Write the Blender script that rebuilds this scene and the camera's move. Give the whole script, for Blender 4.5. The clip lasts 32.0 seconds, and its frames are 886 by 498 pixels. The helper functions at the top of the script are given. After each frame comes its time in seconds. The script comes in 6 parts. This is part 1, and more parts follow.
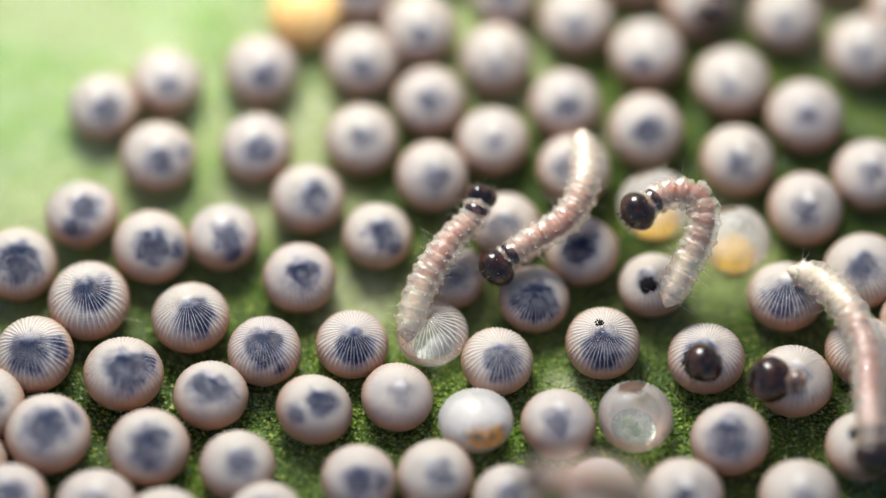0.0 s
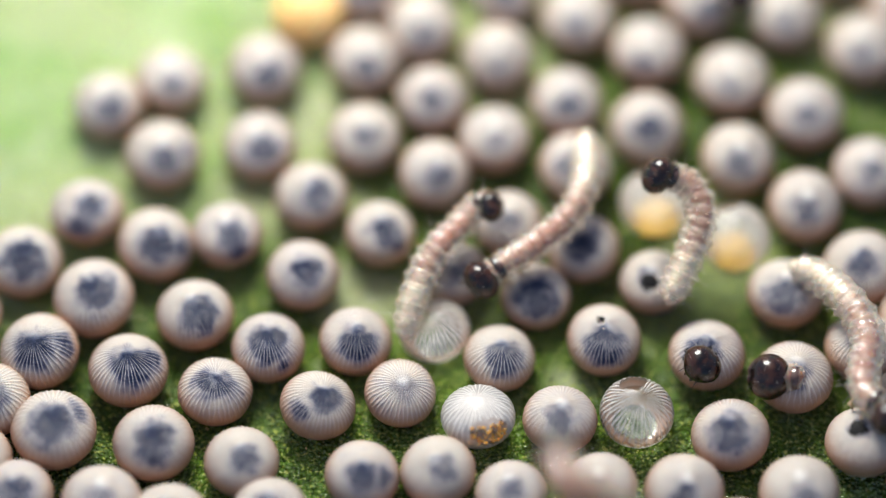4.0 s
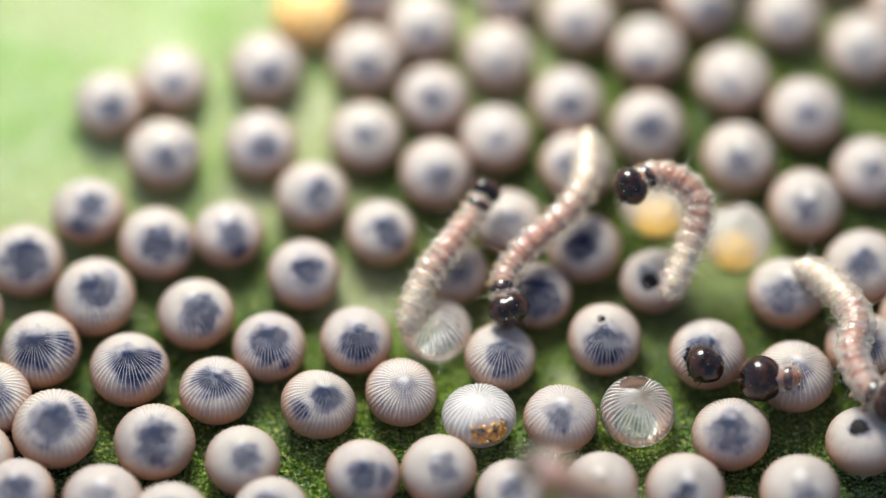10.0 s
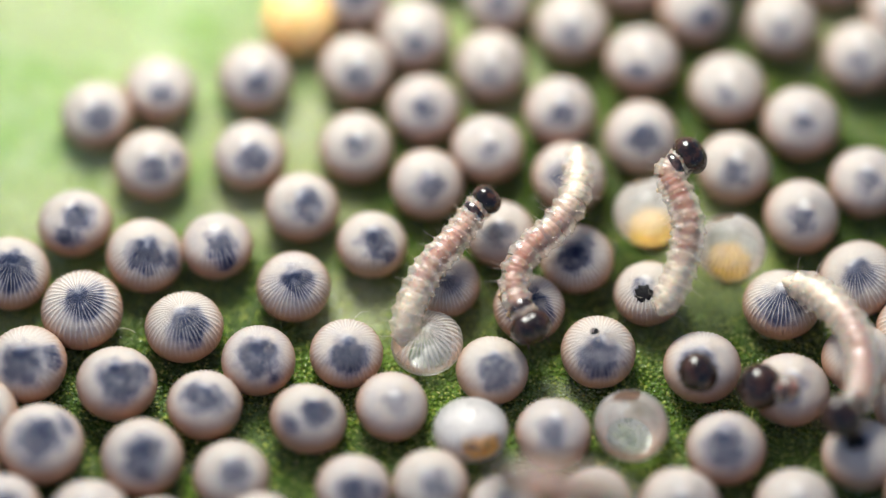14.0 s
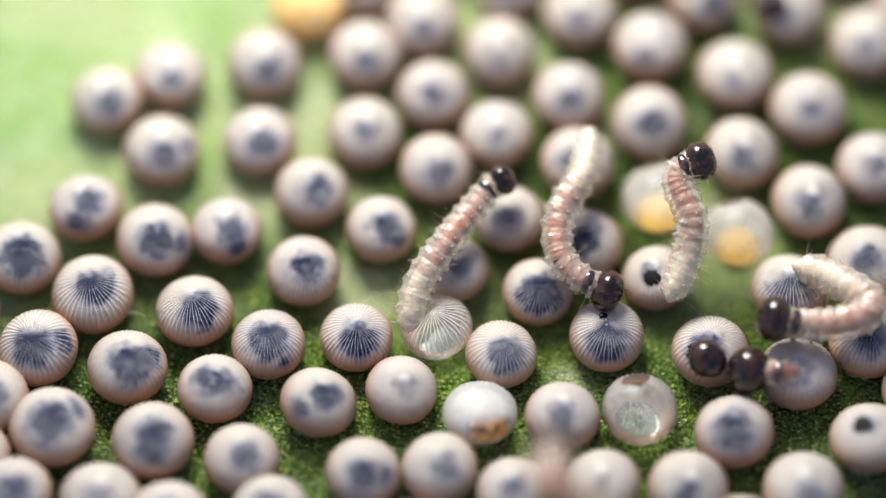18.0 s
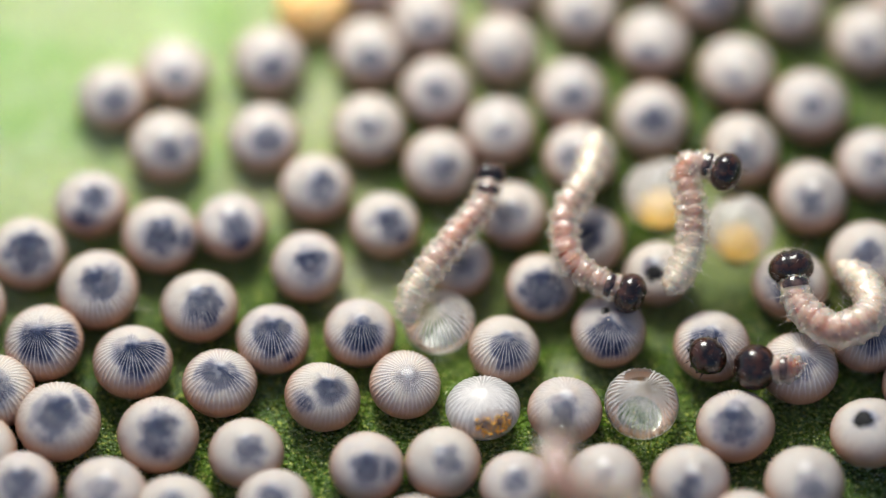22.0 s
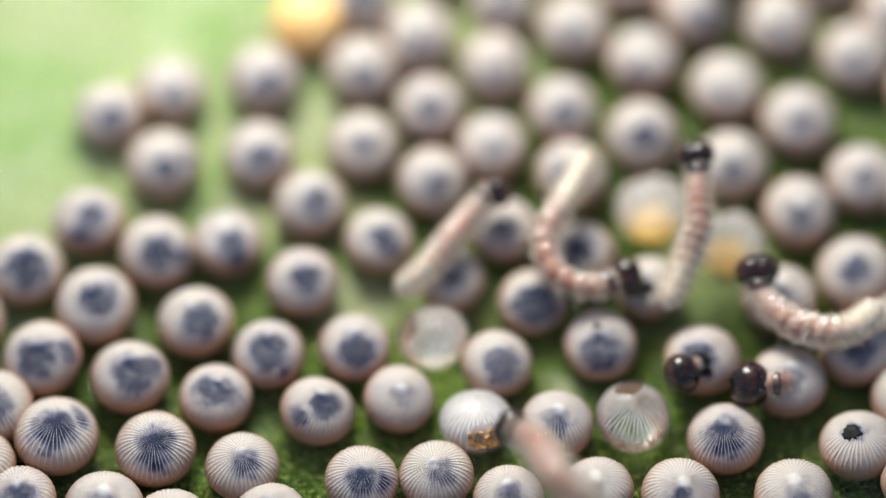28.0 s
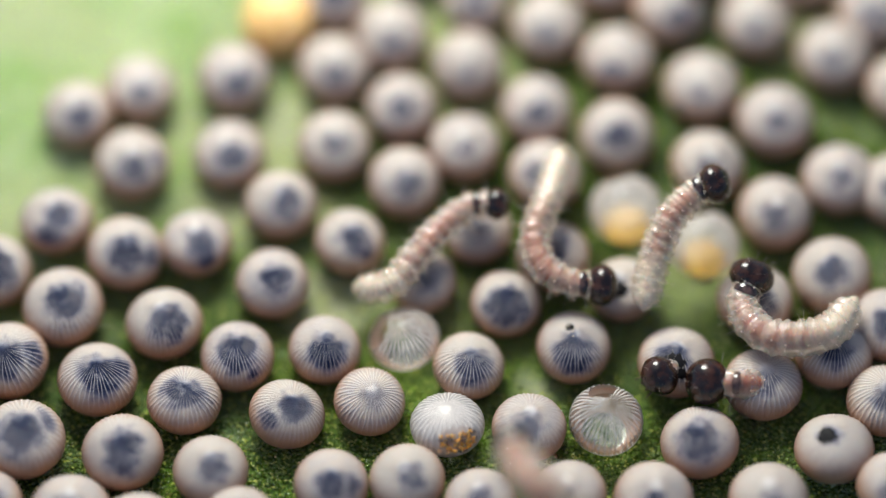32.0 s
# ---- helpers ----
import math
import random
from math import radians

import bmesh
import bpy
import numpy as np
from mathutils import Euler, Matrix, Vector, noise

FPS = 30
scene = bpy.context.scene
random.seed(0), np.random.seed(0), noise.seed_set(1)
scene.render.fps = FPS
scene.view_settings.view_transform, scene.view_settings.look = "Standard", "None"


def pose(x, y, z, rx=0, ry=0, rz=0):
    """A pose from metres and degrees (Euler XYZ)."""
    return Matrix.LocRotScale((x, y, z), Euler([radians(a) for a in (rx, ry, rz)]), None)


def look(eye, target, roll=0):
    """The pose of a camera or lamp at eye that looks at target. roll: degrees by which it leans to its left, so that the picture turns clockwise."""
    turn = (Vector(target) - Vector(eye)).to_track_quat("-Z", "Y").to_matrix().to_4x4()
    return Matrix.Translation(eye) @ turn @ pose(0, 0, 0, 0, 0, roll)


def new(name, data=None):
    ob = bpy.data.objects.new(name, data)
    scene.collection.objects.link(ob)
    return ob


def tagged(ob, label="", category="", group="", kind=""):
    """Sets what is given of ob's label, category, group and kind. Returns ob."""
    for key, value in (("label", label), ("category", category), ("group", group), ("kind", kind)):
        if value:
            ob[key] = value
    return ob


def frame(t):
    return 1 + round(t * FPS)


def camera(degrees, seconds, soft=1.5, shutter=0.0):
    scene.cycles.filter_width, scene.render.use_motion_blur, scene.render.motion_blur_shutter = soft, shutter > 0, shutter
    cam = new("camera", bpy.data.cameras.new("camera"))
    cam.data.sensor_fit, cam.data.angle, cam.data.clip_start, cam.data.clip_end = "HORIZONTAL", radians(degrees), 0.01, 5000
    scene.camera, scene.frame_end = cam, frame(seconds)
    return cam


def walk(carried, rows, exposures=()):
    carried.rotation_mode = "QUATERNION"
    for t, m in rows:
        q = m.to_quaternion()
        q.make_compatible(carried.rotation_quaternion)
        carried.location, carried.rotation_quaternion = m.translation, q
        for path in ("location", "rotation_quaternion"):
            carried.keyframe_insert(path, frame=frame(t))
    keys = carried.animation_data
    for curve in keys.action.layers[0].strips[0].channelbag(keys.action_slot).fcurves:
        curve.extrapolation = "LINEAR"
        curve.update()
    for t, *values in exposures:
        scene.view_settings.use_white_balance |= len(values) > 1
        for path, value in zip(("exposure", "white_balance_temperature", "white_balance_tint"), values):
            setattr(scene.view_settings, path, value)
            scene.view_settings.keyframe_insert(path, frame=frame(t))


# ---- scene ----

MM = 0.001  # all plan numbers below are millimetres

# ---- camera ----
cam = camera(12.0, 32.0, soft=1.4)
cam.data.dof.use_dof = True
cam.data.dof.focus_distance = 44.68 * MM
cam.data.dof.aperture_fstop = 31.0
PATH = (
    (0, 0.0312, -24.1711, 38.7859, 0.06),
    (0.5, 0.0117, -24.3416, 39.0316, 0.02),
    (1, 0.0056, -24.4517, 39.2140, 0.03),
    (1.5, -0.0043, -24.3886, 39.0567, 0.02),
    (2, -0.0350, -24.3316, 38.8321, 0.02),
    (2.5, -0.0205, -24.5298, 39.2641, 0.01),
    (3, -0.0444, -24.4166, 38.9467, -0.02),
    (3.5, -0.0055, -24.3676, 39.0045, 0.03),
    (5.5, 0.0123, -24.3673, 39.0809, 0.03),
    (6, 0.0030, -24.1529, 38.6516, 0.02),
    (6.5, 0.0104, -24.1653, 38.6438, -0.01),
    (7, 0.0080, -24.3673, 39.0319, 0.00),
    (7.5, 0.0141, -24.2002, 38.7504, -0.01),
    (8, 0.0099, -24.3526, 39.0247, 0.04),
    (8.5, 0.0055, -24.2927, 38.8996, 0.02),
    (9, 0.0000, -24.3250, 38.9281, -0.00),
    (9.5, -0.0049, -24.3085, 38.8681, -0.01),
    (10, -0.0049, -24.3922, 39.0707, 0.06),
    (10.5, 0.0242, -24.4766, 39.3525, -0.03),
    (11, 0.1120, -23.9702, 38.7003, 0.00),
    (11.5, 0.0648, -24.0902, 38.7531, -0.05),
    (12, 0.0301, -24.2454, 38.9237, -0.00),
    (12.5, 0.0234, -24.2980, 38.9720, -0.04),
    (13, 0.0772, -24.2610, 39.1309, 0.03),
    (13.5, 0.0857, -23.9911, 38.6426, 0.01),
    (14, 0.0888, -23.9868, 38.6624, -0.03),
    (14.5, 0.0619, -24.0148, 38.5968, -0.02),
    (15, 0.0645, -24.0312, 38.6381, -0.03),
    (15.5, -0.0114, -23.8587, 38.0853, -0.07),
    (17.5, -0.0128, -24.1446, 38.5637, -0.01),
    (18, -0.0098, -24.2324, 38.7442, -0.01),
    (18.5, -0.0031, -24.2548, 38.8100, -0.04),
    (19, -0.0202, -24.2616, 38.7642, -0.01),
    (19.5, -0.0233, -24.2731, 38.7675, -0.08),
    (20, -0.0411, -24.3006, 38.7538, -0.00),
    (20.5, -0.0502, -24.2890, 38.6949, 0.00),
    (21, -0.0486, -24.3688, 38.8358, -0.02),
    (21.5, -0.0705, -24.1605, 38.3837, -0.01),
    (22, -0.0444, -24.4267, 38.9675, -0.01),
    (22.5, -0.0757, -24.2478, 38.5201, 0.05),
    (23, -0.1049, -24.1463, 38.2293, -0.00),
    (23.5, -0.0594, -24.3354, 38.7042, -0.01),
    (24, -0.0363, -24.3604, 38.8410, -0.01),
    (24.5, -0.0468, -24.4043, 38.8785, 0.00),
    (25, -0.0509, -24.3307, 38.7175, -0.05),
    (25.5, -0.0539, -24.3395, 38.7120, -0.02),
    (27.5, -0.0124, -24.6003, 39.3746, -0.05),
    (28, 0.0281, -24.5740, 39.5243, -0.16),
    (28.5, 0.0751, -24.3923, 39.3391, -0.08),
    (29, 0.0751, -24.4002, 39.3506, -0.08),
    (29.5, 0.0727, -24.4264, 39.3894, -0.04),
    (30, 0.0865, -24.4877, 39.4505, -0.08),
    (30.5, 0.3410, -24.8034, 40.1426, -0.41),
    (31, 0.3371, -24.2260, 39.0604, -0.16),
    (31.5, 0.3200, -24.0692, 38.6935, -0.19),
    (32, 0.3362, -24.2872, 39.0819, -0.13),
)
EXPOSURES = ((0, -0.10), (1, 0.00), (2, 0.02), (3, 0.00), (6, -0.16), (7, -0.11), (8, -0.01), (9, -0.02), (10, -0.04), (11, -0.11), (12, 0.16), (13, 0.04), (14, -0.09), (15, -0.14), (18, 0.02), (19, -0.02), (20, -0.02), (21, -0.09), (22, -0.15), (23, -0.09), (24, -0.11), (25, -0.07), (28, -0.12), (29, -0.09), (30, -0.16), (30.5, -0.11), (31, -0.25), (32, -0.30))
walk(cam, [(t, pose(x * MM, y * MM, z * MM, 32) @ pose(0, 0, 0, 0, 0, r)) for t, x, y, z, r in PATH], [(t, s - 0.02) for t, s in EXPOSURES])

# ---- light ----
world = bpy.data.worlds.new("world")
scene.world = world
world.use_nodes = True
wn = world.node_tree
sky = wn.nodes.new("ShaderNodeTexSky")
sky.sky_type, sky.sun_disc = "NISHITA", False
sky.sun_elevation, sky.sun_rotation = radians(70.5), radians(-48)
wn.links.new(sky.outputs[0], wn.nodes["Background"].inputs[0])
wn.nodes["Background"].inputs[1].default_value = 0.130
# small unseen lamp, added close over the leaf behind the eggs for light falloff
lamp = new("unseen_lamp", bpy.data.lights.new("unseen_lamp", "AREA"))
lamp.data.shape, lamp.data.size = "DISK", 10.0 * MM
lamp.data.energy, lamp.data.color = 0.0119, (0.955, 0.985, 0.90)
lamp.matrix_world = look((-3.0 * MM, 13.0 * MM, 17.2 * MM), (0, 0, 0))
scene.view_settings.exposure = 0.0


# ---- materials ----
def material(name):
    m = bpy.data.materials.new(name)
    m.use_nodes = True
    return m, m.node_tree.nodes, m.node_tree.links, m.node_tree.nodes["Principled BSDF"]


def node(nt, kind, **values):
    n = nt.new("ShaderNode" + kind)
    for key, value in values.items():
        if key == "operation":
            n.operation = value
        elif key == "blend":
            n.blend_type = value
        elif key == "data":
            n.data_type = value
        elif key == "attr":
            n.attribute_name = value
        elif key == "of":
            n.attribute_type = value
        elif key == "feature":
            n.feature = value
        else:
            n.inputs[key.replace("_", " ")].default_value = value
    return n


def mix(nt, lk, fac, a, b, blend="MIX"):
    n = nt.new("ShaderNodeMix")
    n.data_type, n.blend_type = "RGBA", blend
    for slot, v in ((0, fac), (6, a), (7, b)):
        if isinstance(v, (int, float)):
            n.inputs[slot].default_value = v
        elif isinstance(v, tuple):
            n.inputs[slot].default_value = (*v, 1)
        else:
            lk.new(v, n.inputs[slot])
    return n.outputs[2]


def math_(nt, lk, op, a, b=0.0, c=0.0):
    n = nt.new("ShaderNodeMath")
    n.operation = op
    for slot, v in ((0, a), (1, b), (2, c)):
        if isinstance(v, (int, float)):
            n.inputs[slot].default_value = v
        else:
            lk.new(v, n.inputs[slot])
    return n.outputs[0]


def step(nt, lk, v, a, b, lo=0.0, hi=1.0):
    n = nt.new("ShaderNodeMapRange")
    n.interpolation_type = "SMOOTHSTEP"
    lk.new(v, n.inputs[0])
    for slot, x in ((1, a), (2, b), (3, lo), (4, hi)):
        n.inputs[slot].default_value = x
    return n.outputs[0]


def noise_(nt, lk, scale, detail=2.0, where=None, rough=0.5):
    n = nt.new("ShaderNodeTexNoise")
    n.inputs["Scale"].default_value, n.inputs["Detail"].default_value, n.inputs["Roughness"].default_value = scale, detail, rough
    if where is not None:
        lk.new(where, n.inputs["Vector"])
    return n.outputs["Fac"]


def bump(nt, lk, height, distance, strength, bsdf):
    n = nt.new("ShaderNodeBump")
    n.inputs["Strength"].default_value, n.inputs["Distance"].default_value = strength, distance
    lk.new(height, n.inputs["Height"])
    lk.new(n.outputs[0], bsdf.inputs["Normal"])


def leaf_material():
    m, nt, lk, b = material("leaf_skin")
    co = nt.new("ShaderNodeTexCoord").outputs["Object"]
    broad = noise_(nt, lk, 260, 3, co)
    mid = noise_(nt, lk, 1400, 3, co)
    fine = noise_(nt, lk, 9000, 2, co)
    v = nt.new("ShaderNodeTexVoronoi")
    v.inputs["Scale"].default_value = 22000
    lk.new(co, v.inputs["Vector"])
    cells = v.outputs["Distance"]
    sep = nt.new("ShaderNodeSeparateXYZ")
    lk.new(co, sep.inputs[0])
    # paler far and left: the blade's own tone plus brighter light painted in
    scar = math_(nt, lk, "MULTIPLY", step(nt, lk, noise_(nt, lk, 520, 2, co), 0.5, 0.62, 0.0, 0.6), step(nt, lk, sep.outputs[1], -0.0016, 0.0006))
    # here rib measures how far towards the brighter far left a point lies
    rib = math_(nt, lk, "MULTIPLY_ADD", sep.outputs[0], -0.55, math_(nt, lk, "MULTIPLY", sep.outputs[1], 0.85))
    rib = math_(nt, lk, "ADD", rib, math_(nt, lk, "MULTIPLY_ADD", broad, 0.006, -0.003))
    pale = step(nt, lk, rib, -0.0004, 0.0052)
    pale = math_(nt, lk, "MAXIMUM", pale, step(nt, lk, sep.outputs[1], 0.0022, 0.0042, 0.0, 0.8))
    c = mix(nt, lk, step(nt, lk, broad, 0.35, 0.65), (0.044, 0.094, 0.012), (0.128, 0.215, 0.028))
    c = mix(nt, lk, step(nt, lk, mid, 0.52, 0.75, 0.0, 0.7), c, (0.22, 0.32, 0.11))
    c = mix(nt, lk, step(nt, lk, noise_(nt, lk, 700, 2, co), 0.54, 0.70, 0.0, 0.5), c, (0.060, 0.055, 0.014))
    c = mix(nt, lk, step(nt, lk, fine, 0.35, 0.7, 0.0, 0.5), c, (0.014, 0.034, 0.003))
    c = mix(nt, lk, step(nt, lk, cells, 0.35, 0.7, 0.0, 0.35), c, (0.012, 0.030, 0.003))
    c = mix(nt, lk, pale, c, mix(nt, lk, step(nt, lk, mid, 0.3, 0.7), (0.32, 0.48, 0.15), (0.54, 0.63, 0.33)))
    c = mix(nt, lk, scar, c, (0.50, 0.54, 0.28))
    for x, y, size in ((-0.92, -0.62, 0.55), (-1.44, 1.72, 0.5), (-2.2, 0.65, 0.4), (1.35, -1.75, 0.35)):
        far = nt.new("ShaderNodeVectorMath")
        far.operation = "DISTANCE"
        lk.new(co, far.inputs[0])
        far.inputs[1].default_value = (x * MM, y * MM, 0)
        edge = math_(nt, lk, "MULTIPLY_ADD", mid, 0.0008, far.outputs["Value"])
        c = mix(nt, lk, step(nt, lk, edge, (size + 0.5) * MM, (size + 0.05) * MM, 0.0, 0.65), c, (0.56, 0.58, 0.36))
    speck = noise_(nt, lk, 24000, 2, co)
    # glints of the wet cells, painted into the colour as bright specks
    c = mix(nt, lk, step(nt, lk, speck, 0.57, 0.66, 0.0, 0.85), c, (0.36, 0.40, 0.09))
    c = mix(nt, lk, step(nt, lk, speck, 0.42, 0.32, 0.0, 0.5), c, (0.010, 0.028, 0.004))
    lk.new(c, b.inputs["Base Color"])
    lk.new(step(nt, lk, mid, 0.3, 0.7, 0.06, 0.16), b.inputs["Roughness"])
    b.inputs["Subsurface Weight"].default_value = 0.4
    b.inputs["Subsurface Scale"].default_value = 1.0
    b.inputs["Subsurface Radius"].default_value = (0.0003, 0.0004, 0.0001)
    b.inputs["Specular IOR Level"].default_value = 1.0
    # every cell of the skin is a small wet dome
    dome = math_(nt, lk, "MULTIPLY_ADD", math_(nt, lk, "MULTIPLY", cells, cells), -1.0, 1.0)
    h = math_(nt, lk, "ADD", dome, math_(nt, lk, "MULTIPLY", fine, 0.5))
    bump(nt, lk, h, 0.000075, 1.0, b)
    return m


def shell_material():
    """Pearly ribbed shell; the dark larva inside shows through it as a patch."""
    m, nt, lk, b = material("pearly_shell")
    tc = nt.new("ShaderNodeTexCoord").outputs["Object"]
    sc = nt.new("ShaderNodeVectorMath")
    sc.operation = "MULTIPLY"
    sc.inputs[1].default_value = (1 / (0.4 * MM), 1 / (0.4 * MM), 1 / (0.29 * MM))
    lk.new(tc, sc.inputs[0])
    nm = nt.new("ShaderNodeVectorMath")
    nm.operation = "NORMALIZE"
    lk.new(sc.outputs[0], nm.inputs[0])
    rnd = nt.new("ShaderNodeObjectInfo").outputs["Random"]
    ofs = nt.new("ShaderNodeVectorMath")
    ofs.operation = "ADD"
    lk.new(nm.outputs[0], ofs.inputs[0])
    cx = nt.new("ShaderNodeCombineXYZ")
    lk.new(math_(nt, lk, "MULTIPLY", rnd, 37.0), cx.inputs[0])
    lk.new(math_(nt, lk, "MULTIPLY", rnd, 11.0), cx.inputs[2])
    lk.new(cx.outputs[0], ofs.inputs[1])
    wob = noise_(nt, lk, 2.6, 1, ofs.outputs[0])
    mott = noise_(nt, lk, 2.2, 3, ofs.outputs[0])
    fine = noise_(nt, lk, 26.0, 2, ofs.outputs[0])
    pits = noise_(nt, lk, 48.0, 1, ofs.outputs[0])
    rib = math_(nt, lk, "POWER", node(nt, "Attribute", attr="rib").outputs["Fac"], 1.5)
    base = mix(nt, lk, step(nt, lk, mott, 0.3, 0.7), (0.378, 0.320, 0.308), (0.475, 0.388, 0.326))
    base = mix(nt, lk, step(nt, lk, rnd, 0.0, 1.0), base, (0.44, 0.368, 0.316), "MIX")
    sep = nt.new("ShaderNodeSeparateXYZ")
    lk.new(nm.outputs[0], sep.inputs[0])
    ridge = math_(nt, lk, "MULTIPLY", rib, step(nt, lk, sep.outputs[2], 0.0, 0.75, 0.12, 0.46))
    boss = step(nt, lk, sep.outputs[2], 0.97, 0.998)
    # warm bounce and shade low on the egg, painted into its colour
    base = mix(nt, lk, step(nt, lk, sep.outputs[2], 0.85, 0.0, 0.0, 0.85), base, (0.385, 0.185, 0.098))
    base = mix(nt, lk, math_(nt, lk, "MULTIPLY", boss, 0.4), base, (0.80, 0.76, 0.75))
    base = mix(nt, lk, ridge, base, (0.86, 0.79, 0.75))

    def depth_in(spot, size):
        dist = nt.new("ShaderNodeVectorMath")
        dist.operation = "DISTANCE"
        lk.new(nm.outputs[0], dist.inputs[0])
        lk.new(node(nt, "Attribute", attr=spot, of="OBJECT").outputs["Vector"], dist.inputs[1])
        d = math_(nt, lk, "ADD", dist.outputs["Value"], math_(nt, lk, "MULTIPLY_ADD", wob, -0.6, 0.3))
        return math_(nt, lk, "SUBTRACT", d, node(nt, "Attribute", attr=size, of="OBJECT").outputs["Fac"])

    d = math_(nt, lk, "MINIMUM", depth_in("spot", "spot_size"), depth_in("spot_b", "spot_b_size"))
    strength = math_(nt, lk, "POWER", node(nt, "Attribute", attr="spot_dark", of="OBJECT").outputs["Fac"], 0.42)
    gaps = math_(nt, lk, "MULTIPLY_ADD", rib, -0.92, 1.0)
    halo = math_(nt, lk, "MULTIPLY", math_(nt, lk, "MULTIPLY", step(nt, lk, d, -0.2, 0.26, 1.0, 0.0), strength), gaps)
    core = math_(nt, lk, "MULTIPLY", math_(nt, lk, "MULTIPLY", step(nt, lk, d, -0.22, 0.14, 1.0, 0.0), strength), gaps)
    blot = step(nt, lk, noise_(nt, lk, 3.4, 2, ofs.outputs[0]), 0.34, 0.5, 0.72, 1.0)
    halo, core = math_(nt, lk, "MULTIPLY", halo, blot), math_(nt, lk, "MULTIPLY", core, blot)
    col = mix(nt, lk, math_(nt, lk, "MULTIPLY", halo, 0.95), base, (0.016, 0.045, 0.165))
    col = mix(nt, lk, math_(nt, lk, "MULTIPLY", core, step(nt, lk, fine, 0.25, 0.6, 0.7, 1.0)), col, (0.004, 0.008, 0.027))
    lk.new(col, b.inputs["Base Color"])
    lk.new(step(nt, lk, fine, 0.3, 0.7, 0.42, 0.56), b.inputs["Roughness"])
    lk.new(math_(nt, lk, "MULTIPLY_ADD", halo, -0.28, 0.3), b.inputs["Subsurface Weight"])
    b.inputs["Subsurface Radius"].default_value = (0.00010, 0.00006, 0.00004)
    lk.new(math_(nt, lk, "MULTIPLY_ADD", halo, -0.65, 0.75), b.inputs["Specular IOR Level"])
    lk.new(math_(nt, lk, "MULTIPLY_ADD", halo, -0.12, 0.12), b.inputs["Coat Weight"])
    b.inputs["Coat Roughness"].default_value = 0.3
    rows = math_(nt, lk, "SINE", math_(nt, lk, "MULTIPLY", math_(nt, lk, "ARCCOSINE", sep.outputs[2]), 70.0))
    relief = math_(nt, lk, "ADD", fine, math_(nt, lk, "MULTIPLY", pits, 0.7))
    bump(nt, lk, math_(nt, lk, "MULTIPLY_ADD", rows, 0.1, relief), 0.000012, 0.7, b)
    return m


def plain_material(name, color, rough=0.4, sss=0.0, noise_scale=9000, second=None, relief=0.000005, coat=0.0, spec=0.5):
    m, nt, lk, b = material(name)
    co = nt.new("ShaderNodeTexCoord").outputs["Object"]
    n = noise_(nt, lk, noise_scale, 3, co)
    second = second or tuple(c * 0.7 for c in color)
    lk.new(mix(nt, lk, step(nt, lk, n, 0.35, 0.65), color, second), b.inputs["Base Color"])
    lk.new(step(nt, lk, n, 0.3, 0.7, rough * 0.8, min(1, rough * 1.25)), b.inputs["Roughness"])
    b.inputs["Subsurface Weight"].default_value = sss
    b.inputs["Specular IOR Level"].default_value = spec
    b.inputs["Subsurface Radius"].default_value = (0.00012, 0.00007, 0.00004)
    b.inputs["Coat Weight"].default_value = coat
    b.inputs["Coat Roughness"].default_value = 0.1
    bump(nt, lk, n, relief, 0.5, b)
    return m


def film_material(name, tint, low, high, valley=0.62, cloud=0.2):
    """Clear empty shell: see-through between milky ribs."""
    m, nt, lk, b = material(name)
    out = nt["Material Output"]
    rib = node(nt, "Attribute", attr="rib").outputs["Fac"]
    co = nt.new("ShaderNodeTexCoord").outputs["Object"]
    n = noise_(nt, lk, 4000, 3, co)
    f = math_(nt, lk, "MULTIPLY_ADD", rib, high - low, low)
    f = math_(nt, lk, "ADD", f, step(nt, lk, n, 0.45, 0.75, 0.0, cloud))
    lk.new(mix(nt, lk, rib, tuple(c * valley for c in tint), tint), b.inputs["Base Color"])
    b.inputs["Roughness"].default_value = 0.3
    b.inputs["Coat Weight"].default_value = 0.2
    tr = nt.new("ShaderNodeBsdfTransparent")
    tr.inputs[0].default_value = (0.96, 0.95, 0.92, 1)
    gl = nt.new("ShaderNodeBsdfGlossy")
    gl.inputs["Roughness"].default_value = 0.3
    fr = nt.new("ShaderNodeFresnel")
    fr.inputs[0].default_value = 1.45
    see = nt.new("ShaderNodeMixShader")
    lk.new(fr.outputs[0], see.inputs[0])
    lk.new(tr.outputs[0], see.inputs[1])
    lk.new(gl.outputs[0], see.inputs[2])
    ms = nt.new("ShaderNodeMixShader")
    lk.new(f, ms.inputs[0])
    lk.new(see.outputs[0], ms.inputs[1])
    lk.new(b.outputs[0], ms.inputs[2])
    lk.new(ms.outputs[0], out.inputs[0])
    return m


